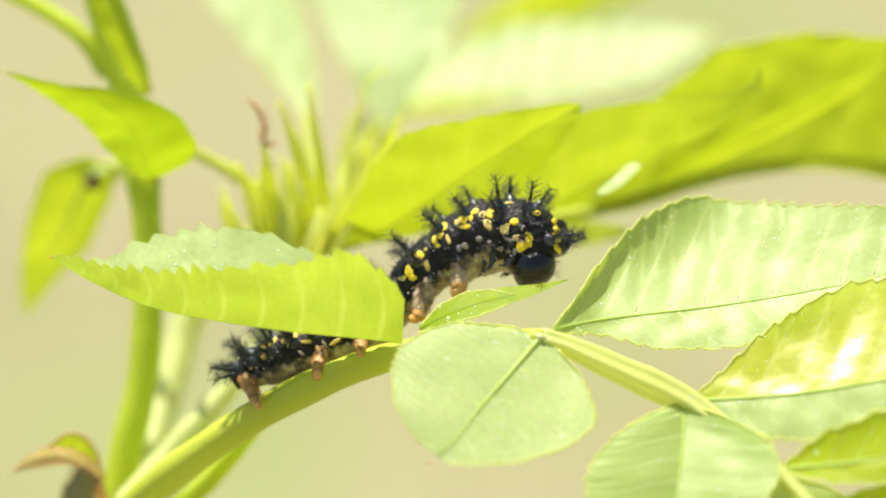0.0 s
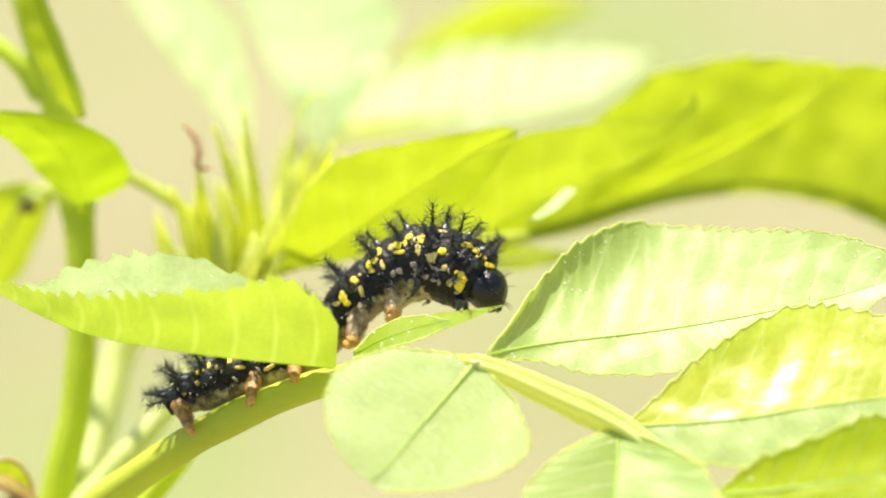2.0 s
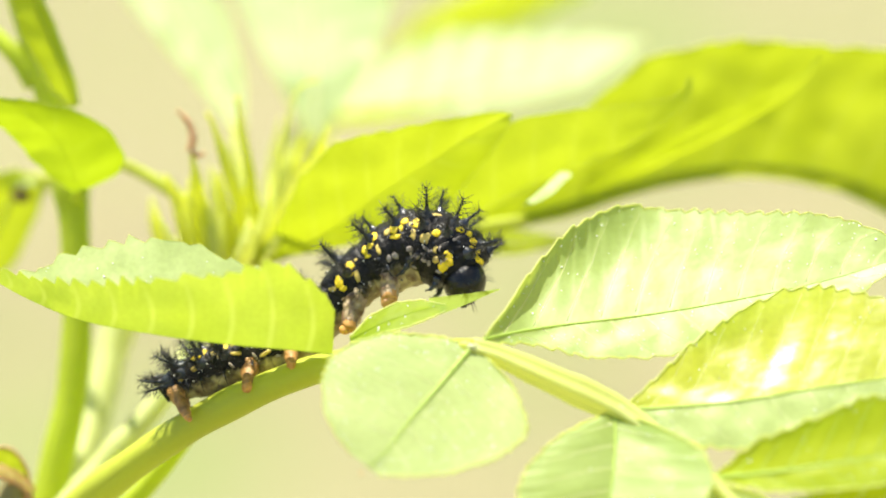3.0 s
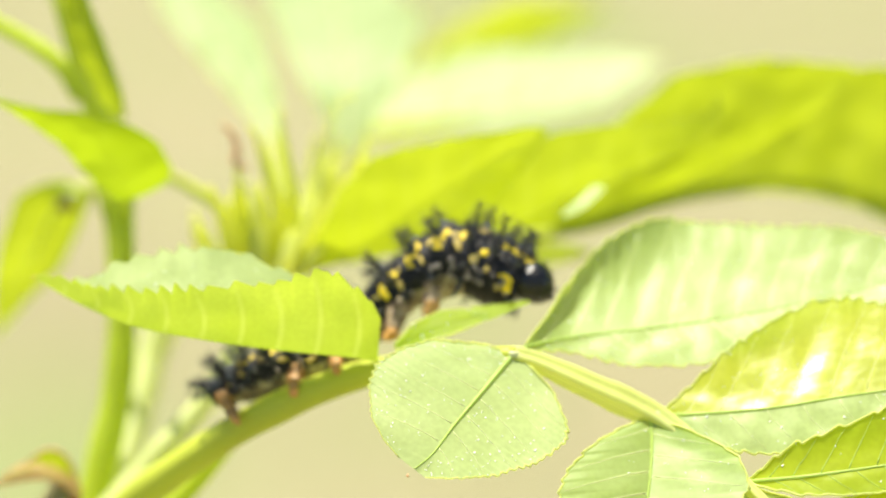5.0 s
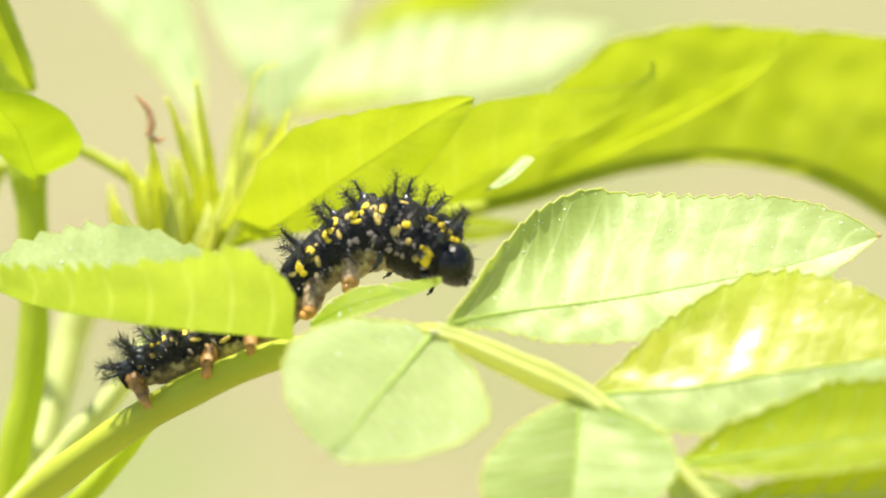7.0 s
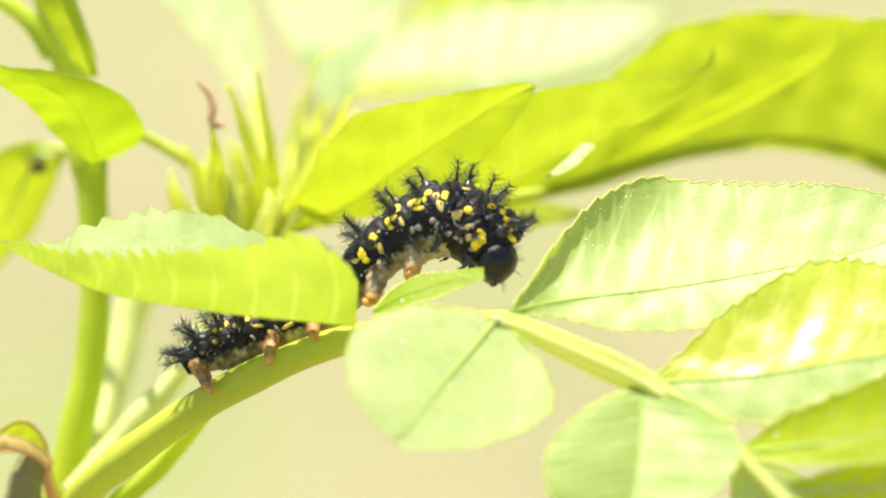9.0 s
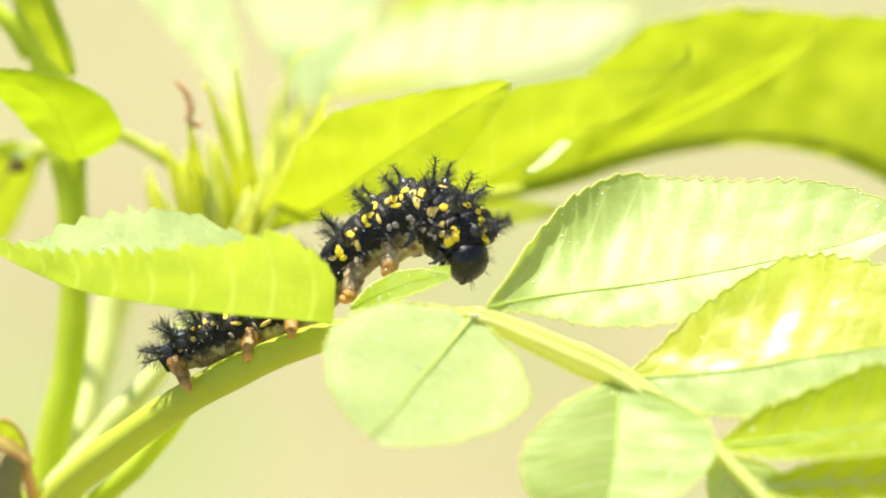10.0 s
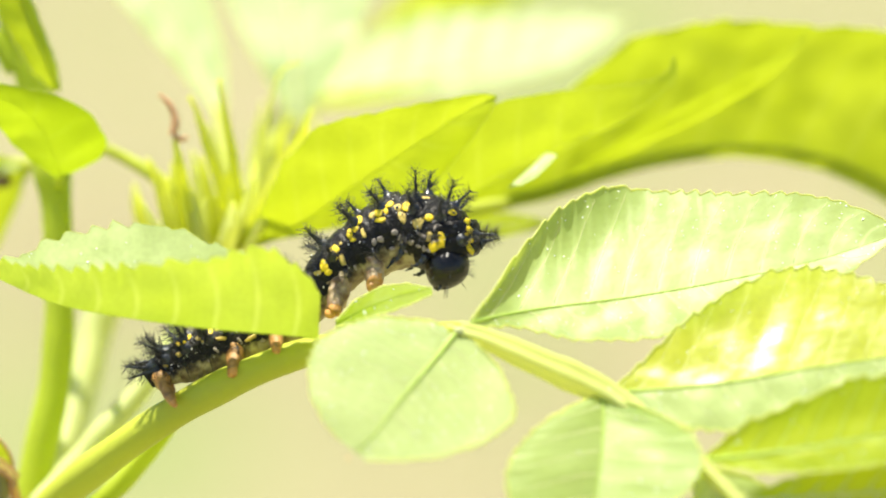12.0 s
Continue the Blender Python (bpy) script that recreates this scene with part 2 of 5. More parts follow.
def part(name, bm, material, parent, label="", smooth=True):
    """Links a bmesh, in metres of the parent's space, as one mesh under it."""
    mesh = bpy.data.meshes.new(name)
    bm.to_mesh(mesh)
    bm.free()
    mesh.materials.append(material)
    if smooth:
        mesh.polygons.foreach_set("use_smooth", [True] * len(mesh.polygons))
    ob = new(name, mesh)
    ob.parent = parent
    if label:
        tagged(ob, label)
    return ob


def shared(name, mesh, parent, m):
    ob = new(name, mesh)
    ob.parent = parent
    ob.matrix_basis = m
    return ob


def curve(points, n):
    """n + 1 points along a smooth line through the given ones, evenly spaced, in the unit of the points."""
    p = [Vector(q) for q in points]
    p = [p[0] * 2 - p[1], *p, p[-1] * 2 - p[-2]]
    fine = []
    for i in range(1, len(p) - 2):
        a, b, c, d = p[i - 1:i + 3]
        for j in range(24):
            t = j / 24
            fine.append(0.5 * (2 * b + (c - a) * t + (2 * a - 5 * b + 4 * c - d) * t * t + (3 * b - a - 3 * c + d) * t ** 3))
    fine.append(p[-2])
    run = [0.0]
    for a, b in zip(fine, fine[1:]):
        run.append(run[-1] + (b - a).length)
    out, j = [], 0
    for i in range(n + 1):
        want = run[-1] * i / n
        while j < len(run) - 2 and run[j + 1] < want:
            j += 1
        f = (want - run[j]) / max(run[j + 1] - run[j], 1e-9)
        out.append(fine[j].lerp(fine[j + 1], min(max(f, 0), 1)))
    return out


def between(knots, t):
    """A value, or a vector, between knots (t, value), gliding."""
    if t <= knots[0][0]:
        return knots[0][1]
    for (a, x), (b, y) in zip(knots, knots[1:]):
        if t <= b:
            f = (t - a) / (b - a)
            return x.lerp(y, f) if isinstance(x, Vector) else x + (y - x) * f
    return knots[-1][1]


def tube(bm, points, radius, sides=10, ridge=0.0, ridges=0):
    """A round rod along points (metres); radius(t) in metres; ridges run along it."""
    rings, n = [], len(points)
    normal = None
    for i, p in enumerate(points):
        ahead = (points[min(i + 1, n - 1)] - points[max(i - 1, 0)]).normalized()
        if normal is None:
            normal = ahead.orthogonal()
        normal = (normal - ahead * normal.dot(ahead)).normalized()
        other = ahead.cross(normal)
        r = radius(i / (n - 1))
        ring = []
        for j in range(sides):
            a = 2 * math.pi * j / sides
            rr = r * (1 + ridge * math.cos(ridges * a)) if ridges else r
            ring.append(bm.verts.new(p + (normal * math.cos(a) + other * math.sin(a)) * rr))
        rings.append(ring)
    for a, b in zip(rings, rings[1:]):
        for j in range(sides):
            bm.faces.new((a[j], a[(j + 1) % sides], b[(j + 1) % sides], b[j]))
    bm.faces.new(rings[0][::-1])
    bm.faces.new(rings[-1])


def rod(name, points, radii, material, parent, label="", sides=14, n=40, ridge=0.0, ridges=0, knobs=()):
    """A stem: points and radii in millimetres along the shoot's axes; knobs are swollen joints (t, extra, spread)."""
    base = Vector(parent["base"])
    line = [(q - base) * MM for q in curve(points, n)]
    knots = [(i / (len(radii) - 1), r) for i, r in enumerate(radii)]

    def radius(t):
        r = between(knots, t)
        for at, extra, spread in knobs:
            r += extra * math.exp(-((t - at) / spread) ** 2)
        return r * MM * (1 + 0.025 * math.sin(47 * t) + 0.02 * math.sin(23 * t + 1))
    bm = bmesh.new()
    tube(bm, line, radius, sides, ridge, ridges)
    return part(name, bm, material, parent, label)


class Blade:
    """The grid of one leaf blade: rib points, and for the two sides widths, ways and a curl across."""

    def __init__(self, rib, sides, n=110, m=9, quilt=0.12, veins=8, seed=1, wave=0.0, slant=0.10, curl_power=1.3, crumple=0.14, bow=0.0):
        self.slant, self.bow = slant, bow
        rnd = random.Random(seed)
        self.rib = curve(rib, n)
        self.n, self.m, self.veins = n, m, veins
        self.grid = []
        shift = [rnd.uniform(-0.3, 0.3) for _ in range(8)]
        for s, side in enumerate(sides):
            ways = [(t, Vector(w)) for t, w in side["way"]]
            curls = side.get("curl", [(0, 0)])
            count, amp = side.get("teeth", (0, 0))
            rows = []
            for i in range(n + 1):
                t = i / n
                ahead = (self.rib[min(i + 1, n)] - self.rib[max(i - 1, 0)]).normalized()
                way = between(ways, t).normalized()
                normal = ahead.cross(way).normalized()
                if s:
                    normal = -normal
                tt = t * count + 0.35 * math.sin(9 * t + shift[0]) + 0.2 * math.sin(23 * t + shift[1])
                saw = (tt % 1.0)
                tooth = amp * (0.8 + 0.2 * math.sin(13 * t + shift[2]) + 0.2 * math.sin(37 * t + shift[4])) * (saw if saw < 0.8 else (1 - saw) * 4) * min(1, 6 * (1 - t), 8 * t)
                width = between(side["width"], t) + tooth
                curl, p, row = radians(between(curls, t)), self.rib[i].copy(), [self.rib[i].copy()]
                for j in range(1, m + 1):
                    f = j / m
                    turn = curl * (f - 0.5 / m) ** curl_power
                    p = p + (way * math.cos(turn) + normal * math.sin(turn)) * (width / m)
                    lift = quilt * (0.55 + 0.6 * noise.noise(Vector((t * 9, f * 3, seed)))) * math.sin(2 * math.pi * (t * veins * 1.15 - 0.9 * f + shift[3 + s])) * f * (1.2 - f) * min(1, width / 3)
                    lift += wave * math.sin(7 * t + shift[5]) * f * f
                    lift += crumple * noise.noise(p * 0.45 + Vector((seed, 0, 0))) * min(1, 3 * f)
                    row.append(p + normal * lift)
                rows.append(row)
            self.grid.append(rows)

    def at(self, s, t, f):
        x, y = min(max(t, 0), 1) * self.n, min(max(f, 0), 1) * self.m
        i, j = min(int(x), self.n - 1), min(int(y), self.m - 1)
        g, a, b = self.grid[s], x - i, y - j
        return g[i][j].lerp(g[i + 1][j], a).lerp(g[i][j + 1].lerp(g[i + 1][j + 1], a), b)

    def facing(self, s, t, f):
        a, b, c = self.at(s, t, f), self.at(s, t + 0.01, f), self.at(s, t, f + 0.02 if f < 0.9 else f - 0.02)
        v = (b - a).cross(c - a)
        return v.normalized() if v.length > 1e-9 else Vector((0, -1, 0))


def leaf(name, parent, blade, material, rib_radius=0.22, rib_material=None, vein_material=None, rim=0.10, label="", rim_material=None, vein_radius=0.07, span=(0.06, 0.9), other=None):
    """A leaf blade with its midrib, side veins and bead-like margin."""
    base = Vector(parent["base"])
    bm = bmesh.new()
    n, m = blade.n, blade.m
    mid = [bm.verts.new((p - base) * MM) for p in blade.rib]
    bm_cols = []
    mids = (mid, [bm.verts.new((p - base) * MM) for p in blade.rib])
    for s in (0, 1):
        cols = [mids[s]] + [[bm.verts.new((blade.grid[s][i][j] - base) * MM) for i in range(n + 1)] for j in range(1, m + 1)]
        bm_cols.append(cols[1:])
        for a, b in zip(cols, cols[1:]):
            for i in range(n):
                q = (a[i], a[i + 1], b[i + 1], b[i])
                bm.faces.new(q if s == 0 else q[::-1])
    layer = bm.loops.layers.uv.new("blade")
    place = {}
    bm.verts.index_update()
    for s in (0, 1):
        for i, v in enumerate(mids[s]):
            place[v] = (s, i / n, 0.0)
        for j in range(1, m + 1):
            for i in range(n + 1):
                place[bm_cols[s][j - 1][i]] = (s, i / n, j / m)
    for face in bm.faces:
        side = max(place[v][0] for v in face.verts)
        for loop in face.loops:
            _, t, f = place[loop.vert]
            loop[layer].uv = ((t - blade.slant * f ** 1.25 + blade.bow * 4 * f * (1 - f) - span[0]) / (span[1] - span[0]) * blade.veins - 0.25 * (side + 0.3), f)
        face.material_index = side if other else 0
    ob = part(name, bm, material, parent, label)
    if other:
        ob.data.materials.append(other)
    bm = bmesh.new()
    tube(bm, [(p - base) * MM for p in blade.rib], lambda t: rib_radius * MM * (1.05 - 0.85 * t), 8)
    part("midrib", bm, rib_material or VEIN, ob)
    for s in (0, 1):
        if rim:
            edge = [(blade.grid[s][i][m] - base) * MM for i in range(n + 1)]
            bm = bmesh.new()
            tube(bm, edge, lambda t: rim * MM * (1.0 - 0.5 * t), 5)
            part("margin", bm, rim_material or MARGIN, ob)
        for v in range(blade.veins if vein_radius else 0):
            t0 = span[0] + (span[1] - span[0]) * (v + 0.25 * (s + 0.3)) / blade.veins
            if max((blade.at(s, t0, 1) - blade.at(s, t0, 0)).length, (blade.at(s, t0 + 0.06, 1) - blade.at(s, t0 + 0.06, 0)).length) < 1.0:
                continue
            pts = [(blade.at(s, t0 + blade.slant * (f ** 1.25), 0.04 + f * 0.9) - base) * MM for f in [i / 10 for i in range(11)]]
            bm = bmesh.new()
            tube(bm, pts, lambda t: vein_radius * MM * (1.0 - 0.65 * t), 5)
            part("vein", bm, vein_material or rib_material or VEIN, ob)
    return ob


def grains(bm, blade, count, seed, base, size=(0.03, 0.058), sides=(0, 1)):
    """Pollen grains that lie on a blade's upper face."""
    rnd = random.Random(seed)
    for _ in range(count):
        s, t, f = rnd.choice(sides), rnd.uniform(0.03, 0.97), rnd.uniform(0.03, 0.98) ** 0.8
        r = rnd.uniform(*size) * (1.6 if rnd.random() < 0.08 else 1)
        up = blade.facing(s, t, f)
        if up.y > 0:
            up = -up
        p = blade.at(s, t, f) + up * r * 0.25
        m = up.to_track_quat('Z', 'Y').to_matrix().to_4x4() @ Matrix.Diagonal((1, 1, 0.45, 1))
        bmesh.ops.create_icosphere(bm, subdivisions=1, radius=r * 1.15 * MM, matrix=Matrix.Translation((p - Vector(base)) * MM) @ m)


# ---- ground ----
def build_ground():
    bm = bmesh.new()
    n, rings = 64, [0, 0.3, 0.6, 1, 1.6, 2.5, 4, 6, 9, 14, 22, 40, 80, 200, 600, 2000]
    center = bm.verts.new((0, 0, 0))
    last = None
    for r in rings[1:]:
        ring = []
        for j in range(n):
            a = 2 * math.pi * j / n
            x, y = r * math.cos(a), r * math.sin(a)
            z = 0.03 * noise.noise(Vector((x * 0.6, y * 0.6, 0))) * min(1, r) if r < 50 else 0.0
            ring.append(bm.verts.new((x, y, z)))
        for j in range(n):
            if last is None:
                bm.faces.new((center, ring[j], ring[(j + 1) % n]))
            else:
                bm.faces.new((last[j], ring[j], ring[(j + 1) % n], last[(j + 1) % n]))
        last = ring
    mesh = bpy.data.meshes.new("ground")
    bm.to_mesh(mesh)
    bm.free()
    mesh.materials.append(GROUND)
    mesh.polygons.foreach_set("use_smooth", [True] * len(mesh.polygons))
    tagged(new("ground", mesh), "dry straw-coloured meadow ground with green patches", "ground", kind="structure")
    rnd = random.Random(5)
    verts, faces = [], []
    for _ in range(9000):
        r, a = 0.25 + 7.5 * rnd.random() ** 0.7, rnd.uniform(0, 2 * math.pi)
        x, y = r * math.cos(a), r * math.sin(a)
        if r < 0.7 and y < 0.15:
            continue
        h, w, b = rnd.uniform(0.04, 0.13), rnd.uniform(0.0015, 0.004), rnd.uniform(0, 2 * math.pi)
        lean = rnd.uniform(0.2, 0.9) * h
        dx, dy, k = math.cos(b), math.sin(b), len(verts)
        z = -0.01
        verts += [(x - dy * w, y + dx * w, z), (x + dy * w, y - dx * w, z),
                  (x + dx * lean * 0.4 + dy * w * 0.7, y + dy * lean * 0.4 - dx * w * 0.7, z + h * 0.6), (x + dx * lean * 0.4 - dy * w * 0.7, y + dy * lean * 0.4 + dx * w * 0.7, z + h * 0.6),
                  (x + dx * lean, y + dy * lean, z + h * 0.9)]
        faces += [(k, k + 1, k + 2, k + 3), (k + 3, k + 2, k + 4)]
    mesh = bpy.data.meshes.new("grass")
    mesh.from_pydata(verts, [], faces)
    mesh.materials.append(GRASS)
    tagged(new("grass", mesh), "sparse short dry grass on the meadow ground", "grass", kind="stuff")


build_ground()


# ---- main stem ----
def build_main_stem():
    ob = thing("main_stem", (-24.45, 15, -19.38), "upright smooth green shoot stem rooted in the ground", "stem")
    rod("stem", [(-30, 170, -590), (-32, 120, -400), (-30, 60, -200), (-26, 22, -70), (-24.83, 15, -20.65)], [2.6, 2.4, 2.1, 1.8, 1.45], STEM, ob, n=60)
    rod("stem", [(-24.96, 15, -21.28), (-23.65, 15, -14.95), (-22.55, 15, -10.09), (-22.09, 15, -5.03), (-22.13, 15, 0.89), (-22.38, 15, 4.69), (-23.14, 15, 9.33), (-24.66, 15, 14.61), (-26.35, 15, 20.31), (-28.55, 16, 26.31)],
        [1.45, 1.35, 1.22, 1.12, 1.12, 1.25, 1.15, 1.05, 0.9, 0.8], STEM, ob, n=90, knobs=((0.55, 0.15, 0.02),))
    rod("side_shoot", [(-25.08, 15, 13.13), (-26.77, 15, 15.67), (-29.4, 16, 17.62), (-33.32, 17, 19.59), (-38.54, 18, 21.78)], [0.75, 0.7, 0.62, 0.6, 0.5], STEM, ob)
    # the leaf seen almost edge on beside the stem
    blade = Blade([(-21.9, 13, 11.46), (-22.54, 12, 13.43), (-23.72, 11, 16.3), (-24.81, 10.5, 19.19), (-25.73, 10, 23.31)],
                  [dict(width=[(0, 0.3), (0.15, 1.3), (0.5, 1.9), (0.8, 1.4), (1, 0)], way=[(0, (-0.85, 0.5, -0.2))], curl=[(0, 20)], teeth=(10, 0.15)),
                   dict(width=[(0, 0.3), (0.15, 0.7), (0.5, 1.1), (0.8, 0.8), (1, 0)], way=[(0, (0.75, 0.5, 0.2))], curl=[(0, -20)], teeth=(10, 0.15))], n=60, m=6, veins=5, seed=3)
    leaf("leaf", ob, blade, LEAF_YELLOW, 0.12, LEAF_YELLOW, vein_radius=0, label="narrow green leaf standing beside the stem")
    # paler stems that rise behind it
    rod("pale_branch", [(-23.76, 17, -19.08), (-22.26, 20, -14.97), (-20.96, 23, -10.35), (-19.56, 25, -5.18), (-16.68, 24, -0.39), (-12.18, 20, 1.76)], [0.9, 1.2, 1.3, 1.25, 1.0, 0.8], PALE_STALK, ob)
    rod("pale_branch", [(-23.8, 12, -19.2), (-20.73, 13, -15.9), (-18.63, 13, -13.39), (-16.56, 13.5, -11.1), (-14.9, 14, -8.8), (-12.03, 16, -3.35), (-10.76, 16, 0.47)], [0.9, 1.1, 0.95, 0.8, 0.7, 0.75, 0.8], PALE_STALK, ob)
    rod("low_branch", [(-23.95, 14, -23.11), (-20.11, 10, -19.49), (-17.15, 9, -16.94), (-14.62, 8, -14), (-11.73, 8, -10.69), (-7.62, 9, -8.24)], [0.9, 0.85, 0.8, 0.7, 0.6, 0.5], STEM, ob)
    return ob


build_main_stem()


# ---- the compound leaf that carries the caterpillar ----
def build_compound_leaf():
    ob = thing("compound_leaf", (-24.22, 12, -21.71), "arching compound leaf with pale green toothed leaflets on a smooth stalk", "leaf")
    rod("rachis", [(-24.92, 13, -22.83), (-22.18, 7, -18.48), (-18.04, 3, -15.07), (-13.46, 0.5, -11.96), (-8.58, -1, -9.42), (-3.76, -2, -7.63), (1.82, -4.5, -6.62), (7.13, -6.2, -6.26)],
        [1.25, 1.25, 1.25, 1.2, 1.15, 1.05, 0.9, 0.75], STALK, ob, "thick smooth yellow-green stalk", n=70)
    rod("rachis", [(6.54, -6, -6.15), (8.51, -6.2, -6.66), (12.04, -6.4, -8.23), (16.83, -6.6, -10.5), (20.16, -8.5, -12.86), (23.01, -11, -15.23), (25.62, -13, -18.05), (28.12, -15, -20.98)],
        [0.55, 0.85, 1.0, 0.85, 0.6, 0.48, 0.42, 0.35], NODE_STALK, ob, "grooved yellow-green stalk", n=70, sides=40, ridge=0.13, ridges=5, knobs=((0.02, 0.12, 0.02), (0.37, 0.08, 0.03), (0.66, 0.1, 0.03)))
    for joint_at, size in (((6.9, -6.5, -6.2), 0.42), ((16.95, -7.0, -10.55), 0.5), ((23.05, -11.1, -15.2), 0.36)):
        bm = bmesh.new()
        bmesh.ops.create_icosphere(bm, subdivisions=3, radius=size * MM)
        for v in bm.verts:
            v.co *= 1 + 0.3 * noise.noise(v.co * 1800 + Vector(joint_at))
            v.co.x *= 1.3
            v.co += (Vector(joint_at) - Vector(ob["base"])) * MM
        part("joint", bm, VEIN, ob, "pale swollen joint of the stalk")
    blades = {}
    # folded leaflet in front of the animal
    blades["folded"] = Blade([(-2.85, -4.4, -6.62), (-5.69, -5, -6.29), (-10.43, -5.2, -5.81), (-15.19, -5, -5.14), (-20.43, -3.5, -4.13), (-24.53, -2, -2.48), (-27.74, -1, -0.64)],
        [dict(width=[(0, 3.3), (0.03, 4.5), (0.09, 5.7), (0.145, 6.7), (0.16, 6.5), (0.28, 5.4), (0.5, 3.8), (0.77, 2.1), (0.9, 1.3), (0.97, 0.7), (1, 0.1)], way=[(0, (0.05, -0.32, 1)), (0.15, (0.02, -0.44, 1)), (1, (0, -0.44, 1))], curl=[(0, -12)], teeth=(20, 1.05)),
         dict(width=[(0, 2.0), (0.12, 4.8), (0.28, 6.5), (0.4, 7.5), (0.52, 7.0), (0.66, 5.6), (0.74, 4.4), (0.8, 2.7), (0.9, 1.1), (1, 0)], way=[(0, (0, 0.5, 0.87))], curl=[(0, 6)], teeth=(13, 0.9))], n=190, veins=8, seed=11, quilt=0.06, slant=0.02, bow=0.02)
    # far half shows the paler upper face, its waxy sheen put into the colour
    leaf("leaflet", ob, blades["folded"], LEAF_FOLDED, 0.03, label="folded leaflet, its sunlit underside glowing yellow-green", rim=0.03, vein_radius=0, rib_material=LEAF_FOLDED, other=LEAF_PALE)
    # round leaflet
    blades["round"] = Blade([(6.81, -6.5, -6.14), (4.53, -8.7, -8.71), (2.48, -10.4, -10.99), (0.85, -11.7, -13.03), (-0.46, -12.2, -14.08)],
        [dict(width=[(0, 0.3), (0.07, 2.1), (0.27, 5.4), (0.45, 6.6), (0.62, 7.1), (0.76, 6.6), (0.9, 5.1), (0.97, 3.2), (1, 1.4)], way=[(0, (-0.78, 0.26, 0.62))], curl=[(0, 8)], teeth=(22, 0.42)),
         dict(width=[(0, 1.5), (0.04, 3.8), (0.18, 6.2), (0.28, 6.9), (0.49, 6.3), (0.71, 4.6), (0.86, 2.8), (1, 1.0)], way=[(0, (0.78, -0.24, -0.62))], curl=[(0, -8)], teeth=(22, 0.42))], n=170, veins=6, seed=12, quilt=0.03, crumple=0.1)
    leaf("leaflet", ob, blades["round"], LEAF_PALE, 0.2, VEIN_DARK, VEIN, label="round pale green leaflet with a dark sunken midrib", vein_radius=0.035, rim=0.1)
    # long leaflet
    blades["long"] = Blade([(7.68, -6.4, -5.59), (9.35, -4.6, -5.27), (12.37, -3.4, -4.81), (19.88, -2.9, -3.94), (26.55, -2.7, -2.83), (32.14, -2.6, -1.63), (35.72, -2.6, -0.56), (38.04, -2.6, 0.2)],
        [dict(width=[(0, 0.2), (0.09, 4.3), (0.2, 7.3), (0.29, 8.9), (0.36, 9.4), (0.42, 9.1), (0.58, 7.5), (0.7, 6.4), (0.8, 5.45), (0.88, 3.9), (0.96, 1.65), (1, 0)], way=[(0, (0.2, 0.64, 0.76)), (0.3, (0.02, 0.66, 0.75)), (0.6, (-0.05, 0.6, 0.8)), (1, (-0.1, 0.5, 0.87))], curl=[(0, 12), (0.06, 50), (0.24, 50), (0.34, 38), (0.44, 10), (1, 4)], teeth=(25, 0.6)),
         dict(width=[(0, 0.2), (0.13, 1.0), (0.28, 3.15), (0.41, 3.6), (0.55, 3.9), (0.7, 3.3), (0.87, 1.85), (0.95, 0.8), (1, 0)], way=[(0, (0, -0.64, -0.77))], curl=[(0, -5)], teeth=(25, 0.5))], n=190, veins=11, seed=13, quilt=0.08, curl_power=3.0, crumple=0.14)
    leaf("leaflet", ob, blades["long"], LEAF_GLOSS, 0.11, VEIN_DARK, VEIN, label="long glossy pale green leaflet with a toothed margin", vein_radius=0.035, rim=0.08)
    # second pair
    blades["second"] = Blade([(17.45, -6.8, -10.49), (20.22, -7.7, -10.38), (25.25, -8.5, -9.93), (30.67, -8.9, -9.06), (37.68, -9.1, -8.15), (41.97, -9.1, -7.69)],
        [dict(width=[(0, 0.2), (0.1, 2.6), (0.19, 4.9), (0.32, 7.2), (0.43, 8.3), (0.54, 8.0), (0.68, 6.8), (0.82, 4.6), (1, 0)], way=[(0, (0.1, 0.56, 0.82))], curl=[(0, 14), (0.3, 10), (0.6, 4), (1, 0)], teeth=(21, 0.6)),
         dict(width=[(0, 0.2), (0.06, 1.2), (0.16, 2.6), (0.27, 3.3), (0.43, 4.0), (0.53, 4.3), (0.72, 3.1), (0.83, 2.1), (1, 0)], way=[(0, (0, -0.5, -0.87))], curl=[(0, -8)], teeth=(21, 0.45))], n=190, veins=8, seed=14, quilt=0.09, crumple=0.2)
    # same leaf, but its sunlit lower half is painted in a paler material
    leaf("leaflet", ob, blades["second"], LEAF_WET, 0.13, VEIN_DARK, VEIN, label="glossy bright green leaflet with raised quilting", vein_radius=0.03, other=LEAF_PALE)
    blades["lower"] = Blade([(16.62, -7, -10.64), (16.63, -8.2, -12.67), (16.3, -9.9, -15.32), (15.7, -11.5, -18.14), (14.65, -13.2, -21.49)],
        [dict(width=[(0, 0.2), (0.06, 2.2), (0.15, 4.2), (0.3, 6.1), (0.45, 6.6), (0.65, 5.9), (0.85, 3.2), (1, 0)], way=[(0, (-0.94, -0.34, 0.02))], curl=[(0, 16)], teeth=(18, 0.45)),
         dict(width=[(0, 0.2), (0.08, 2.2), (0.16, 4.0), (0.3, 6.4), (0.48, 7.3), (0.65, 6.5), (0.85, 3.6), (1, 0)], way=[(0, (0.92, -0.28, 0.05))], curl=[(0, -10)], teeth=(12, 0.25))], n=150, veins=6, seed=15, quilt=0.06)
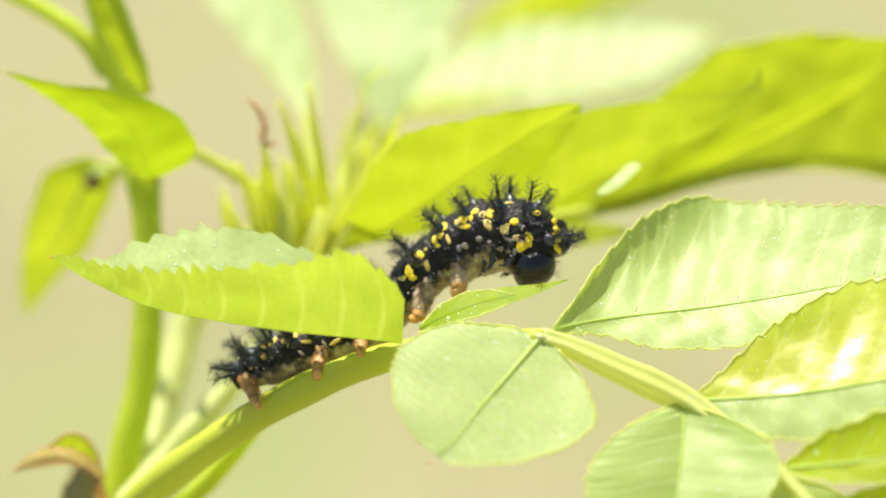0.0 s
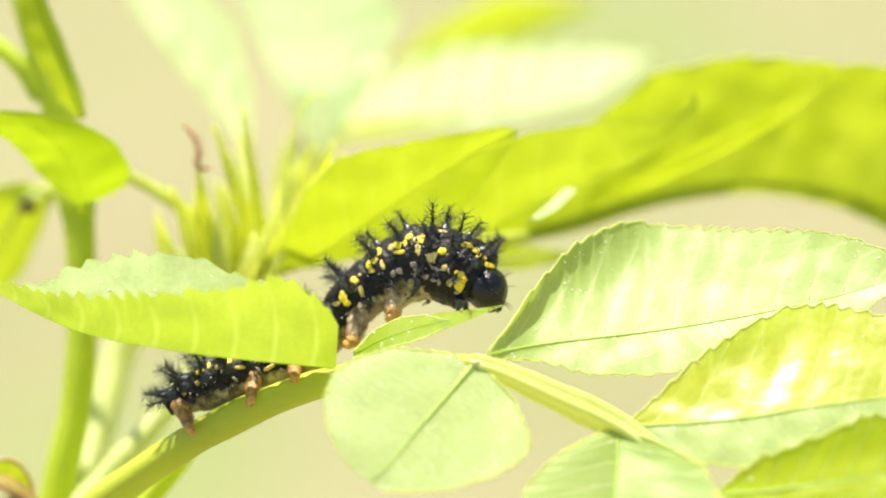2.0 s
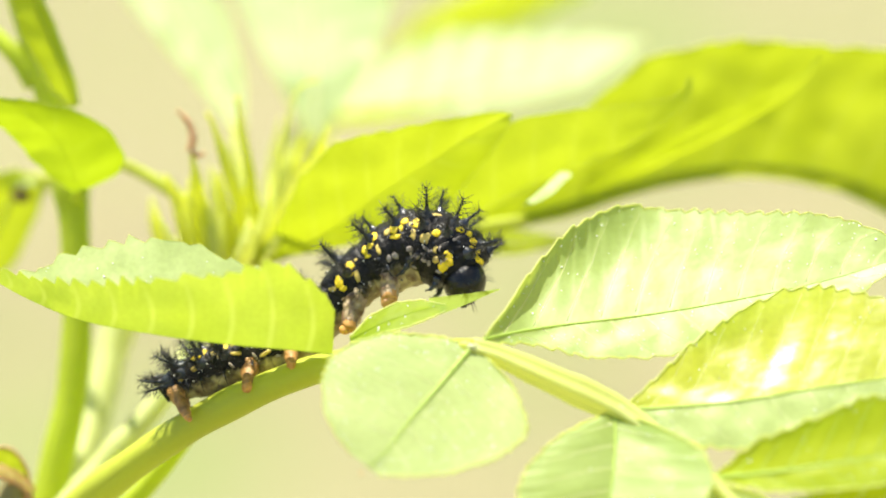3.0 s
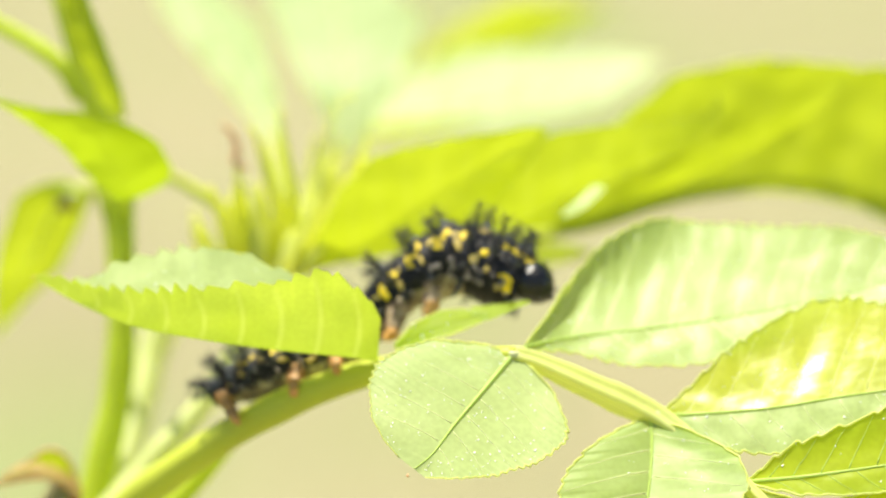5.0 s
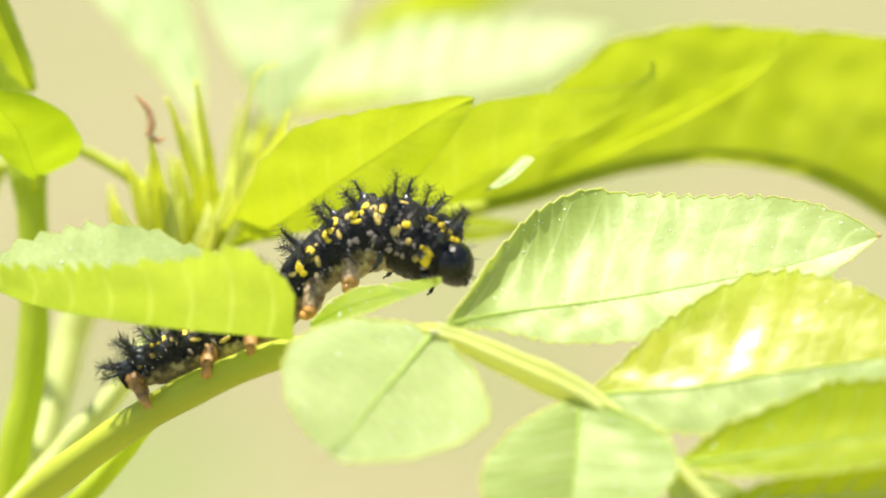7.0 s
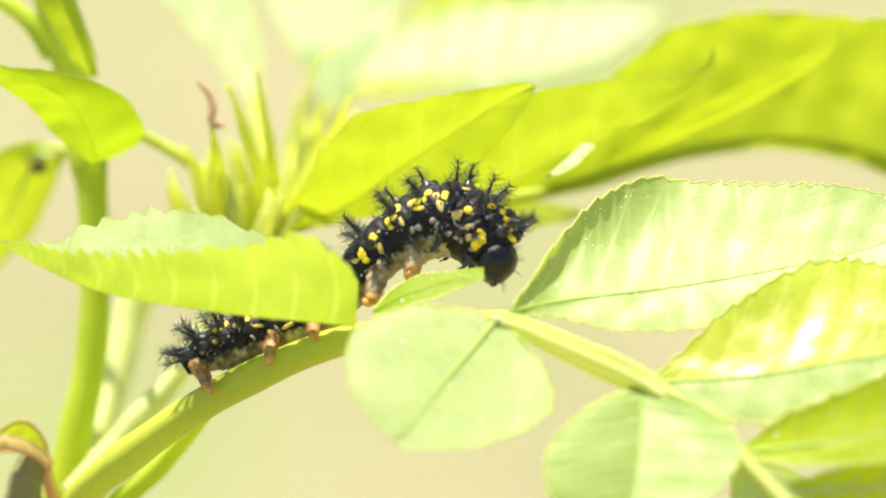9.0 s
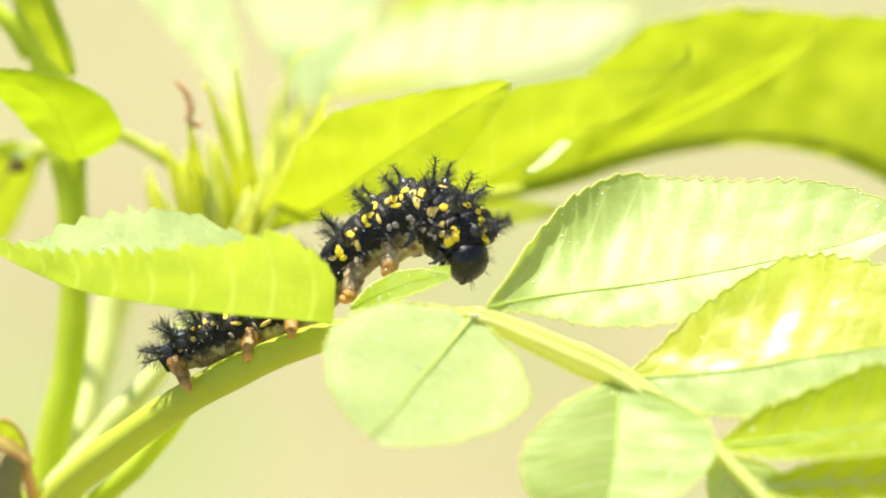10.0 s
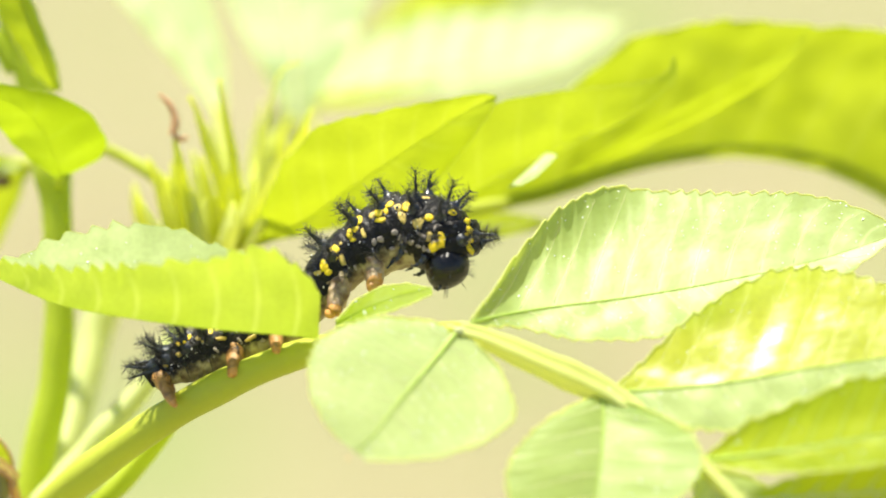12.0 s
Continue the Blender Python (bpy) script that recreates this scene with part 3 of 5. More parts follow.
    leaf("leaflet", ob, blades["lower"], LEAF_GLOSS, 0.13, VEIN_DARK, VEIN, label="broad pale green leaflet hanging from the stalk", vein_radius=0.04)
    # third pair
    blades["third"] = Blade([(23.31, -11.2, -15.06), (26.78, -13, -14.66), (31.33, -13.6, -14.02), (37.42, -14, -13.07), (41.64, -14, -12.54)],
        [dict(width=[(0, 0.2), (0.15, 1.9), (0.35, 3.1), (0.57, 4.1), (0.75, 3.7), (1, 0)], way=[(0, (0, 0.42, 0.9))], curl=[(0, 20)], teeth=(13, 0.5)),
         dict(width=[(0, 0.2), (0.2, 1.3), (0.4, 1.9), (0.75, 2.2), (1, 0)], way=[(0, (0, -0.5, -0.86))], teeth=(13, 0.25))], veins=8, seed=16)
    leaf("leaflet", ob, blades["third"], LEAF_YELLOW, 0.15, VEIN_DARK, VEIN_DARK, label="deep yellow-green leaflet lying in shade", vein_radius=0.05)
    blades["fourth"] = Blade([(25.24, -13, -17.85), (29.04, -13.5, -17.63), (34.35, -14, -17.33), (41.18, -14.5, -16.8)],
        [dict(width=[(0, 0.2), (0.25, 1.4), (0.5, 2.2), (0.75, 1.9), (1, 0)], way=[(0, (0, 0.45, 0.9))], teeth=(12, 0.25)),
         dict(width=[(0, 0.2), (0.25, 1.8), (0.5, 2.4), (1, 0)], way=[(0, (0, -0.5, -0.86))], teeth=(12, 0.25))], veins=7, seed=17)
    leaf("leaflet", ob, blades["fourth"], LEAF_YELLOW, 0.15)
    blades["fifth"] = Blade([(22.94, -11, -15.46), (24.02, -11.5, -17.17), (25.33, -12, -19.65), (26.83, -12.5, -22.32)],
        [dict(width=[(0, 0.2), (0.3, 1.8), (0.6, 2.2), (1, 0)], way=[(0, (-0.9, 0.1, -0.3))], teeth=(9, 0.2)),
         dict(width=[(0, 0.2), (0.15, 2.4), (0.4, 4.4), (0.7, 3.4), (1, 0)], way=[(0, (0.95, 0.2, 0.1))], teeth=(9, 0.2))], n=60, veins=5, seed=18)
    leaf("leaflet", ob, blades["fifth"], LEAF_PALE, 0.15)
    # the leaflet on which the animal feeds, its end already gone
    blades["fed"] = Blade([(-1.66, -3.6, -5.6), (0.64, -3.7, -4.48), (3.02, -3.6, -3.68), (5.09, -3.4, -3.19)],
        [dict(width=[(0, 0.3), (0.2, 1.2), (0.5, 1.5), (0.75, 1.1), (0.9, 0.35), (1, 0.02)], way=[(0, (0, 0.75, 0.66))], teeth=(6, 0.12)),
         dict(width=[(0, 0.3), (0.3, 1.2), (0.6, 1.25), (0.85, 0.95), (1, 0.7)], way=[(0, (0, -0.75, -0.66))], teeth=(6, 0.12))], n=60, m=6, veins=4, seed=19)
    leaf("leaflet", ob, blades["fed"], LEAF_MATTE, 0.05, LEAF_MATTE, vein_radius=0, label="small green leaflet with its tip being eaten")
    for p, r in (((22.87, -11.8, -14.69), 0.22), ((23.83, -9.4, -12.58), 0.16), ((0.22, -11.6, -13.94), 0.2), ((37.94, -2.7, 0.26), 0.18), ((-27.78, -1, -0.6), 0.12), ((-0.93, -12.4, -14.54), 0.12)):
        bm = bmesh.new()
        bmesh.ops.create_icosphere(bm, subdivisions=2, radius=r * MM)
        for v in bm.verts:
            v.co *= 1 + 0.5 * noise.noise(v.co * 2600 + Vector(p))
            v.co += (Vector(p) - Vector(ob["base"])) * MM
        part("brown_tip", bm, DRY, ob, "small brown withered tooth")
    bm = bmesh.new()
    base = ob["base"]
    for key, count, sides in (("long", 190, (0, 1)), ("round", 170, (0, 1)), ("second", 110, (0, 1)), ("lower", 40, (0, 1)), ("folded", 40, (1,)), ("fed", 14, (0, 1)), ("third", 20, (0, 1))):
        grains(bm, blades[key], count, 31 + count, base, sides=sides)
    part("pollen", bm, POLLEN_GLINT, ob, "scattered pale pollen grains")
    tagged(ob.children[-1], kind="stuff")
    return ob


build_compound_leaf()


# ---- leaves behind ----
def build_rolled_leaf():
    ob = thing("rolled_leaf", (-7.75, 14, 0.04), "large yellow-green leaf rolled along its length, sunlit from behind", "leaf")
    base = (-7.75, 14, 0.04)
    rod("petiole", [(-10.3, 15, -1.22), (-7.5, 14.3, 1.0), (-3.5, 14.2, 2.9), (1.0, 14.6, 3.2), (6.17, 15.2, 2.2), (11.27, 16, 2.8)], [0.6, 0.55, 0.5, 0.5, 0.6, 0.5], STALK, ob)
    # main roll, the shade along its lower edge painted in a darker green
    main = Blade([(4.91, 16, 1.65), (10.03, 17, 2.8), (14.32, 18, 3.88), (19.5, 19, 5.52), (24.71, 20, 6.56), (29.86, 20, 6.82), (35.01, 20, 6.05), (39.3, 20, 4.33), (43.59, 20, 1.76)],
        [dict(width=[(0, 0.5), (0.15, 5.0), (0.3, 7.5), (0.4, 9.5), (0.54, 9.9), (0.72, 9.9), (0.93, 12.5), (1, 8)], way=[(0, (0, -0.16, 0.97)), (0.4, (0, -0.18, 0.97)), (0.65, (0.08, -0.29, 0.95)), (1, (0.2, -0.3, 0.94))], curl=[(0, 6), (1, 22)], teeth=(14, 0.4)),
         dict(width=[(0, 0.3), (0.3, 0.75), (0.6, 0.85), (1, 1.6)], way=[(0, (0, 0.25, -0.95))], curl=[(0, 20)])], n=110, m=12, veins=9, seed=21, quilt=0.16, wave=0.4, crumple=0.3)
    leaf("blade", ob, main, LEAF_YELLOW, 0.3, LEAF_KEEL_SHADE, VEIN, other=LEAF_KEEL_SHADE, label="broad rolled blade, keel shade put into a darker green", rim=0.12, vein_radius=0)
    # the near margin, rolled over and ending in a curled point
    near = Blade([(4.85, 12, 1.71), (8.39, 11.5, 3.8), (11.51, 11.2, 5.38), (15.27, 11.2, 6.97), (19.47, 11.6, 8.86), (22, 12, 10.5), (23.31, 12.2, 11.84), (23.45, 12.3, 13.27)],
        [dict(width=[(0, 3.4), (0.1, 5.0), (0.2, 5.6), (0.4, 5.3), (0.55, 4.4), (0.7, 3.2), (0.82, 1.9), (0.9, 0.9), (0.95, 0.4), (1, 0.2)], way=[(0, (-0.3, -0.5, 0.78)), (0.6, (-0.35, -0.52, 0.76)), (1, (-0.7, -0.3, 0.45))], curl=[(0, -6)], teeth=(12, 0.12)),
         dict(width=[(0, 0.3), (0.3, 0.35), (0.7, 0.35), (1, 0.1)], way=[(0, (0.3, 0.45, -0.7))])], n=90, m=9, veins=6, seed=22, quilt=0.1)
    leaf("near_margin", ob, near, LEAF_YELLOW, 0.025, MARGIN, VEIN, label="rolled leaf margin ending in a curled tip", rim=0.025, vein_radius=0)
    # crease that runs along the roll
    fold = Blade([(15.52, 16.4, 4.71), (21.82, 15.4, 7.48), (26.81, 14.4, 9.82), (30.5, 13.4, 12.02), (32.54, 12.8, 13.8), (33.19, 12.6, 15.13)],
        [dict(width=[(0, 0.1), (0.3, 1.2), (0.6, 1.5), (0.85, 0.9), (1, 0.1)], way=[(0, (-0.3, -0.45, 0.85)), (1, (-0.6, -0.3, 0.5))]), dict(width=[(0, 0.1), (0.3, 0.5), (0.8, 0.4), (1, 0.1)], way=[(0, (0.3, 0.6, -0.6))])], n=50, m=5, veins=5, seed=27, quilt=0.0)
    leaf("crease", ob, fold, LEAF_YELLOW, 0.03, CREASE, label="yellow crease along the roll", rim=0, vein_radius=0)
    # extra strip tilted to the sun's glare, added as the roll's highlight
    gloss = Blade([(10.9, 7.4, 3.8), (12.75, 8.0, 4.9), (14.5, 8.7, 6.1)],
        [dict(width=[(0, 0.05), (0.3, 0.6), (0.75, 1.2), (0.93, 0.5), (1, 0.05)], way=[(0, (0.0, 0.52, 0.85))], curl=[(0, -30)]), dict(width=[(0, 0.05), (0.3, 0.5), (0.6, 0.6), (1, 0.05)], way=[(0, (0.0, -0.52, -0.85))], curl=[(0, 30)])], n=24, m=5, veins=2, seed=28, quilt=0.0)
    leaf("turned_edge", ob, gloss, LEAF_GLOSS, 0.02, LEAF_GLOSS, label="glossy strip added as the highlight on the roll", rim=0, vein_radius=0)
    # the folded leaf whose point stands over the animal
    front = Blade([(-7.72, 13, 0.04), (-3.5, 11.2, 1.9), (0.67, 9.6, 4.75), (3.98, 8.4, 6.85), (6.85, 7.6, 8.72), (8.92, 7.2, 9.9), (10.15, 7.0, 10.5)],
        [dict(width=[(0, 0.8), (0.12, 2.9), (0.25, 5.2), (0.42, 5.8), (0.6, 4.2), (0.8, 2.2), (0.92, 1.1), (0.97, 0.6), (1, 0.05)], way=[(0, (-0.4, -0.56, 0.68))], curl=[(0, -10)], teeth=(10, 0.25)),
         dict(width=[(0, 0.3), (0.12, 0.6), (0.25, 1.4), (0.4, 2.9), (0.55, 3.8), (0.68, 3.1), (0.82, 2.2), (0.93, 1.1), (1, 0.05)], way=[(0, (0.42, 0.36, -0.72)), (0.6, (0.5, 0.36, -0.68)), (1, (0.7, 0.3, -0.55))], curl=[(0, 6)], teeth=(10, 0.1))], n=90, m=10, veins=7, seed=24, quilt=0.12)
    leaf("front_blade", ob, front, LEAF_YELLOW, 0.04, LEAF_YELLOW, VEIN, label="folded leaf with a blunt upturned point", rim=0.03, vein_radius=0)
    low = Blade([(7, 18, 1.2), (9.5, 18, 1.15), (12, 18, 1.2), (14.6, 18, 1.28)],
        [dict(width=[(0, 1.0), (0.5, 1.0), (0.8, 0.6), (1, 0)], way=[(0, (0, 0.3, 0.9))]), dict(width=[(0, 0.8), (0.5, 0.9), (0.8, 0.5), (1, 0)], way=[(0, (0, -0.2, -0.9))])], n=30, m=4, veins=2, seed=25)
    leaf("low_blade", ob, low, LEAF_YELLOW, 0.1, rim=0)
    return ob


build_rolled_leaf()


def back_leaf(label, stalk, rib, sides, material, seed, veins=8, quilt=0.25):
    ob = thing("background_leaf", stalk[0], label, "leaf", "leaves behind the shoot")
    rod("petiole", stalk, [0.5, 0.45, 0.4], STALK, ob, n=16, sides=8)
    leaf("blade", ob, Blade(rib, sides, n=60, m=7, veins=veins, seed=seed, quilt=quilt, crumple=0.1), material, 0.25, VEIN, VEIN, rim=0.1, vein_radius=0)
    return ob


back_leaf("pale green leaf rising out of focus behind the shoot", [(-9.56, 18.5, 0.89), (-9.72, 23.9, 6.12), (-10.55, 29.1, 10.42)], [(-10.33, 29.1, 9.75), (-12.20, 32.2, 13.85), (-14.78, 35.2, 18.03), (-17.40, 38.2, 22.27), (-19.85, 41.2, 26.57)],
          [dict(width=[(0, 0.3), (0.3, 2.8), (0.6, 4.2), (1, 1.0)], way=[(0, (-0.9, 0.2, 0.35))]), dict(width=[(0, 0.3), (0.3, 2.5), (0.6, 4.3), (1, 1.0)], way=[(0, (0.9, 0.15, 0.05))])], LEAF_SHEEN, 41, 5, 0.06)
back_leaf("broad pale leaf out of focus with bright sheen", [(-8.71, 18.5, 0.89), (-7.13, 24.6, 6.14), (-4.96, 30.6, 9.58)], [(-4.60, 30.6, 9.13), (-4.56, 32.9, 13.87), (-4.90, 35.6, 18.04), (-5.63, 39.0, 23.67), (-6.13, 41.2, 27.50)],
          [dict(width=[(0, 0.3), (0.3, 3.8), (0.65, 6.4), (1, 2.0)], way=[(0, (-0.95, 0.2, 0.2))]), dict(width=[(0, 0.3), (0.25, 3.8), (0.6, 6.8), (1, 0)], way=[(0, (0.95, -0.02, 0.1))])], LEAF_SHEEN, 42, 5, 0.07)
level_leaf = back_leaf("long pale leaf lying level, out of focus", [(-8.76, 20.1, 0.90), (-7.34, 33.6, 8.10), (-5.03, 44.3, 11.13)], [(-5.26, 44.3, 11.31), (-0.18, 45.0, 12.44), (5.38, 45.7, 13.49), (12.36, 46.6, 14.82), (18.44, 47.3, 16.43), (22.40, 47.3, 17.75)],
          [dict(width=[(0, 0.3), (0.2, 5.2), (0.4, 7.0), (0.6, 5.6), (0.85, 2.6), (1, 0)], way=[(0, (0, 0.7, 0.7))], curl=[(0, 10)]), dict(width=[(0, 0.3), (0.2, 1.2), (0.5, 2.4), (0.8, 2.4), (1, 0)], way=[(0, (0, -0.7, -0.75))])], LEAF_SHEEN, 43, 8, 0.5)
leaf("turned_edge", level_leaf, Blade([(-6.62, 43.5, 10.74), (-2.95, 43.5, 11.10), (1.67, 43.9, 11.48), (6.74, 44.3, 12.23)],
     [dict(width=[(0, 0.1), (0.4, 1.0), (0.8, 0.7), (1, 0.1)], way=[(0, (0, -0.55, 0.83))]), dict(width=[(0, 0.05), (0.5, 0.2), (1, 0.05)], way=[(0, (0, 0.5, -0.8))])], n=24, m=4, veins=2, seed=45, quilt=0.0), LEAF_YELLOW, 0.03, LEAF_YELLOW, rim=0, vein_radius=0, label="yellow turned-up edge")
back_leaf("yellow-green leaf out of focus above the others", [(-8.32, 20.1, 0.90), (-5.67, 41.2, 8.28), (-0.67, 57.9, 14.92)], [(-0.91, 57.9, 14.68), (3.18, 59.4, 17.40), (8.04, 60.8, 19.65), (13.41, 62.4, 21.67), (19.32, 63.9, 23.46)],
          [dict(width=[(0, 0.3), (0.3, 3.0), (0.6, 3.8), (1, 0)], way=[(0, (-0.2, -0.6, 0.8))]), dict(width=[(0, 0.3), (0.3, 1.4), (0.6, 1.8), (1, 0)], way=[(0, (0.2, 0.4, -0.95))])], LEAF_YELLOW, 44)


def build_left_leaves():
    ob = thing("young_leaf", (-15.32, 14, 5.43), "small yellow-green leaf with a pointed tip before the stem", "leaf")
    rod("petiole", [(-13.26, 15, 3.84), (-15.4, 15.5, 5.46), (-17.33, 16, 6.61), (-18.89, 16, 7.33)], [0.55, 0.5, 0.45, 0.4], STALK, ob)
    rod("petiole", [(-22.0, 14.4, 4.5), (-21.85, 12.6, 4.9), (-21.6, 10.7, 5.3)], [0.5, 0.42, 0.36], STEM, ob, n=12)
    blade = Blade([(-21.55, 10.5, 5.3), (-22.2, 9.3, 7.23), (-23.05, 8.3, 9.03), (-24.7, 7.5, 10.35), (-27.8, 7, 11.5), (-30.25, 6.6, 12.33), (-32.0, 6.4, 12.97)],
        [dict(width=[(0, 0.8), (0.07, 3.3), (0.144, 4.05), (0.22, 4.0), (0.29, 3.7), (0.36, 2.7), (0.44, 1.5), (0.68, 0.5), (1, 0)], way=[(0, (1, -0.1, 0)), (0.144, (1, -0.12, 0.05)), (0.29, (0.97, -0.2, 0.2)), (0.36, (0.9, -0.3, 0.4)), (0.5, (0.4, -0.4, 0.9)), (1, (0.3, -0.4, 0.95))], curl=[(0, 14)], teeth=(9, 0.15)),
         dict(width=[(0, 0.5), (0.144, 1.6), (0.29, 2.65), (0.44, 2.3), (0.68, 1.2), (0.86, 0.4), (1, 0)], way=[(0, (-0.7, 0.2, -0.7)), (0.144, (-0.75, 0.25, -0.6)), (0.29, (-0.85, 0.35, -0.4)), (0.44, (-0.8, 0.4, -0.5)), (1, (-0.8, 0.4, -0.5))], teeth=(9, 0.15))], n=80, m=8, veins=6, seed=51)
    leaf("blade", ob, blade, LEAF_MATTE, 0.02, LEAF_MATTE, LEAF_YELLOW, rim=0.02, vein_radius=0)
    ob = thing("drooping_leaf", (-23.33, 17, 5.99), "drooping yellow-green leaf with a small brown hole", "leaf")
    rod("petiole", [(-23.05, 16, 5.97), (-24.33, 19, 6.2), (-26.07, 22, 6.43)], [0.45, 0.4, 0.35], STALK, ob)
    blade = Blade([(-25.48, 20, 6.39), (-27.28, 21, 4.99), (-29.23, 23.5, 1.34), (-30.99, 26, -1.7), (-32.54, 28.5, -5.24)],
        [dict(width=[(0, 1.6), (0.2, 3.1), (0.5, 2.7), (0.8, 1.4), (1, 0)], way=[(0, (-0.9, -0.1, 0.35))], curl=[(0, 15)]),
         dict(width=[(0, 1.4), (0.2, 2.4), (0.5, 2.4), (0.8, 1.0), (1, 0)], way=[(0, (0.95, 0.0, -0.2))], curl=[(0, -20)])], n=50, m=7, veins=5, seed=52)
    lf = leaf("blade", ob, blade, LEAF_YELLOW, 0.16, MARGIN, LEAF_YELLOW, rim=0.06, vein_radius=0)
    bm = bmesh.new()
    c = (Vector((-26.57, 20.2, 4.98)) - Vector((-23.33, 17, 5.99))) * MM
    bmesh.ops.create_uvsphere(bm, u_segments=12, v_segments=8, radius=0.7 * MM, matrix=Matrix.Translation(c) @ Matrix.Diagonal((1.1, 0.4, 0.7, 1)))
    part("brown_scar", bm, SCAR, lf, "dark brown scar")
    # a white highlight on this leaf, made as an added pale strip facing the glare
    gloss = Blade([(-28.02, 20.6, 6.06), (-26.79, 20.2, 6.18), (-25.21, 19.8, 5.87)],
        [dict(width=[(0, 0.05), (0.4, 0.8), (0.8, 0.5), (1, 0.05)], way=[(0, (0, 0.67, 0.74))]), dict(width=[(0, 0.05), (0.5, 0.3), (1, 0.05)], way=[(0, (0, -0.67, -0.74))])], n=20, m=4, veins=2, seed=54, quilt=0.0)
    leaf("turned_edge", ob, gloss, LEAF_PALE, 0.02, LEAF_PALE, rim=0, vein_radius=0, label="pale strip added as the highlight on the leaf top")
    ob = thing("withered_leaf", (-24.43, 12, -20.45), "withered brown leaf remnant curled at the stem base", "leaf")
    rod("petiole", [(-24.3, 13, -21.78), (-24.97, 11, -19.14), (-25.4, 9.6, -16.98)], [0.6, 0.5, 0.4], DRY, ob, n=16)
    blade = Blade([(-24.98, 9.5, -17.22), (-26.15, 8.6, -16.09), (-27.75, 8, -15.53), (-29.48, 8, -15.65), (-31.38, 8, -16.35)],
        [dict(width=[(0, 0.6), (0.15, 0.8), (0.35, 0.8), (0.55, 1.0), (0.75, 1.1), (0.92, 0.7), (1, 0.1)], way=[(0, (0.15, 0.1, 1)), (1, (0.3, 0.1, 0.9))], curl=[(0, -55)], teeth=(5, 0.25)),
         dict(width=[(0, 0.3), (0.4, 0.35), (1, 0.1)], way=[(0, (0, 0.8, -0.5))], curl=[(0, 30)], teeth=(6, 0.1))], n=50, m=8, veins=4, seed=53, quilt=0.25, wave=0.2)
    leaf("blade", ob, blade, DRY_PALE, 0.16, DRY, DRY, rim=0.1, rim_material=DRY, vein_radius=0)
    hood = Blade([(-25.18, 9.9, -17.24), (-25.38, 9.4, -15.14), (-26.35, 9, -13.71), (-27.57, 8.8, -13.54), (-28.8, 8.7, -14.36), (-30.12, 8.6, -15.35)],
        [dict(width=[(0, 0.5), (0.2, 0.9), (0.42, 2.1), (0.6, 2.2), (0.8, 1.4), (1, 0.3)], way=[(0, (-0.9, 0.3, 0)), (0.3, (-0.5, 0.4, -0.8)), (0.6, (0.1, 0.45, -0.95)), (1, (0.3, 0.4, -0.9))], curl=[(0, 10)]),
         dict(width=[(0, 0.1), (0.5, 0.15), (1, 0.05)], way=[(0, (0, 0.8, 0.4))])], n=40, m=7, veins=4, seed=55, quilt=0.2)
    leaf("hood", ob, hood, LEAF_YELLOW, 0.13, DRY, DRY, rim=0.05, rim_material=DRY, vein_radius=0, label="still green inside of the curled leaf")
    rod("green_remnant", [(-26.31, 9.6, -15.81), (-26.63, 9.4, -16.96), (-26.96, 9.4, -18.62), (-27.18, 10, -21.57)], [0.7, 1.2, 1.35, 1.2], DRY_DARK, ob, n=20, ridge=0.08, ridges=3)


build_left_leaves()


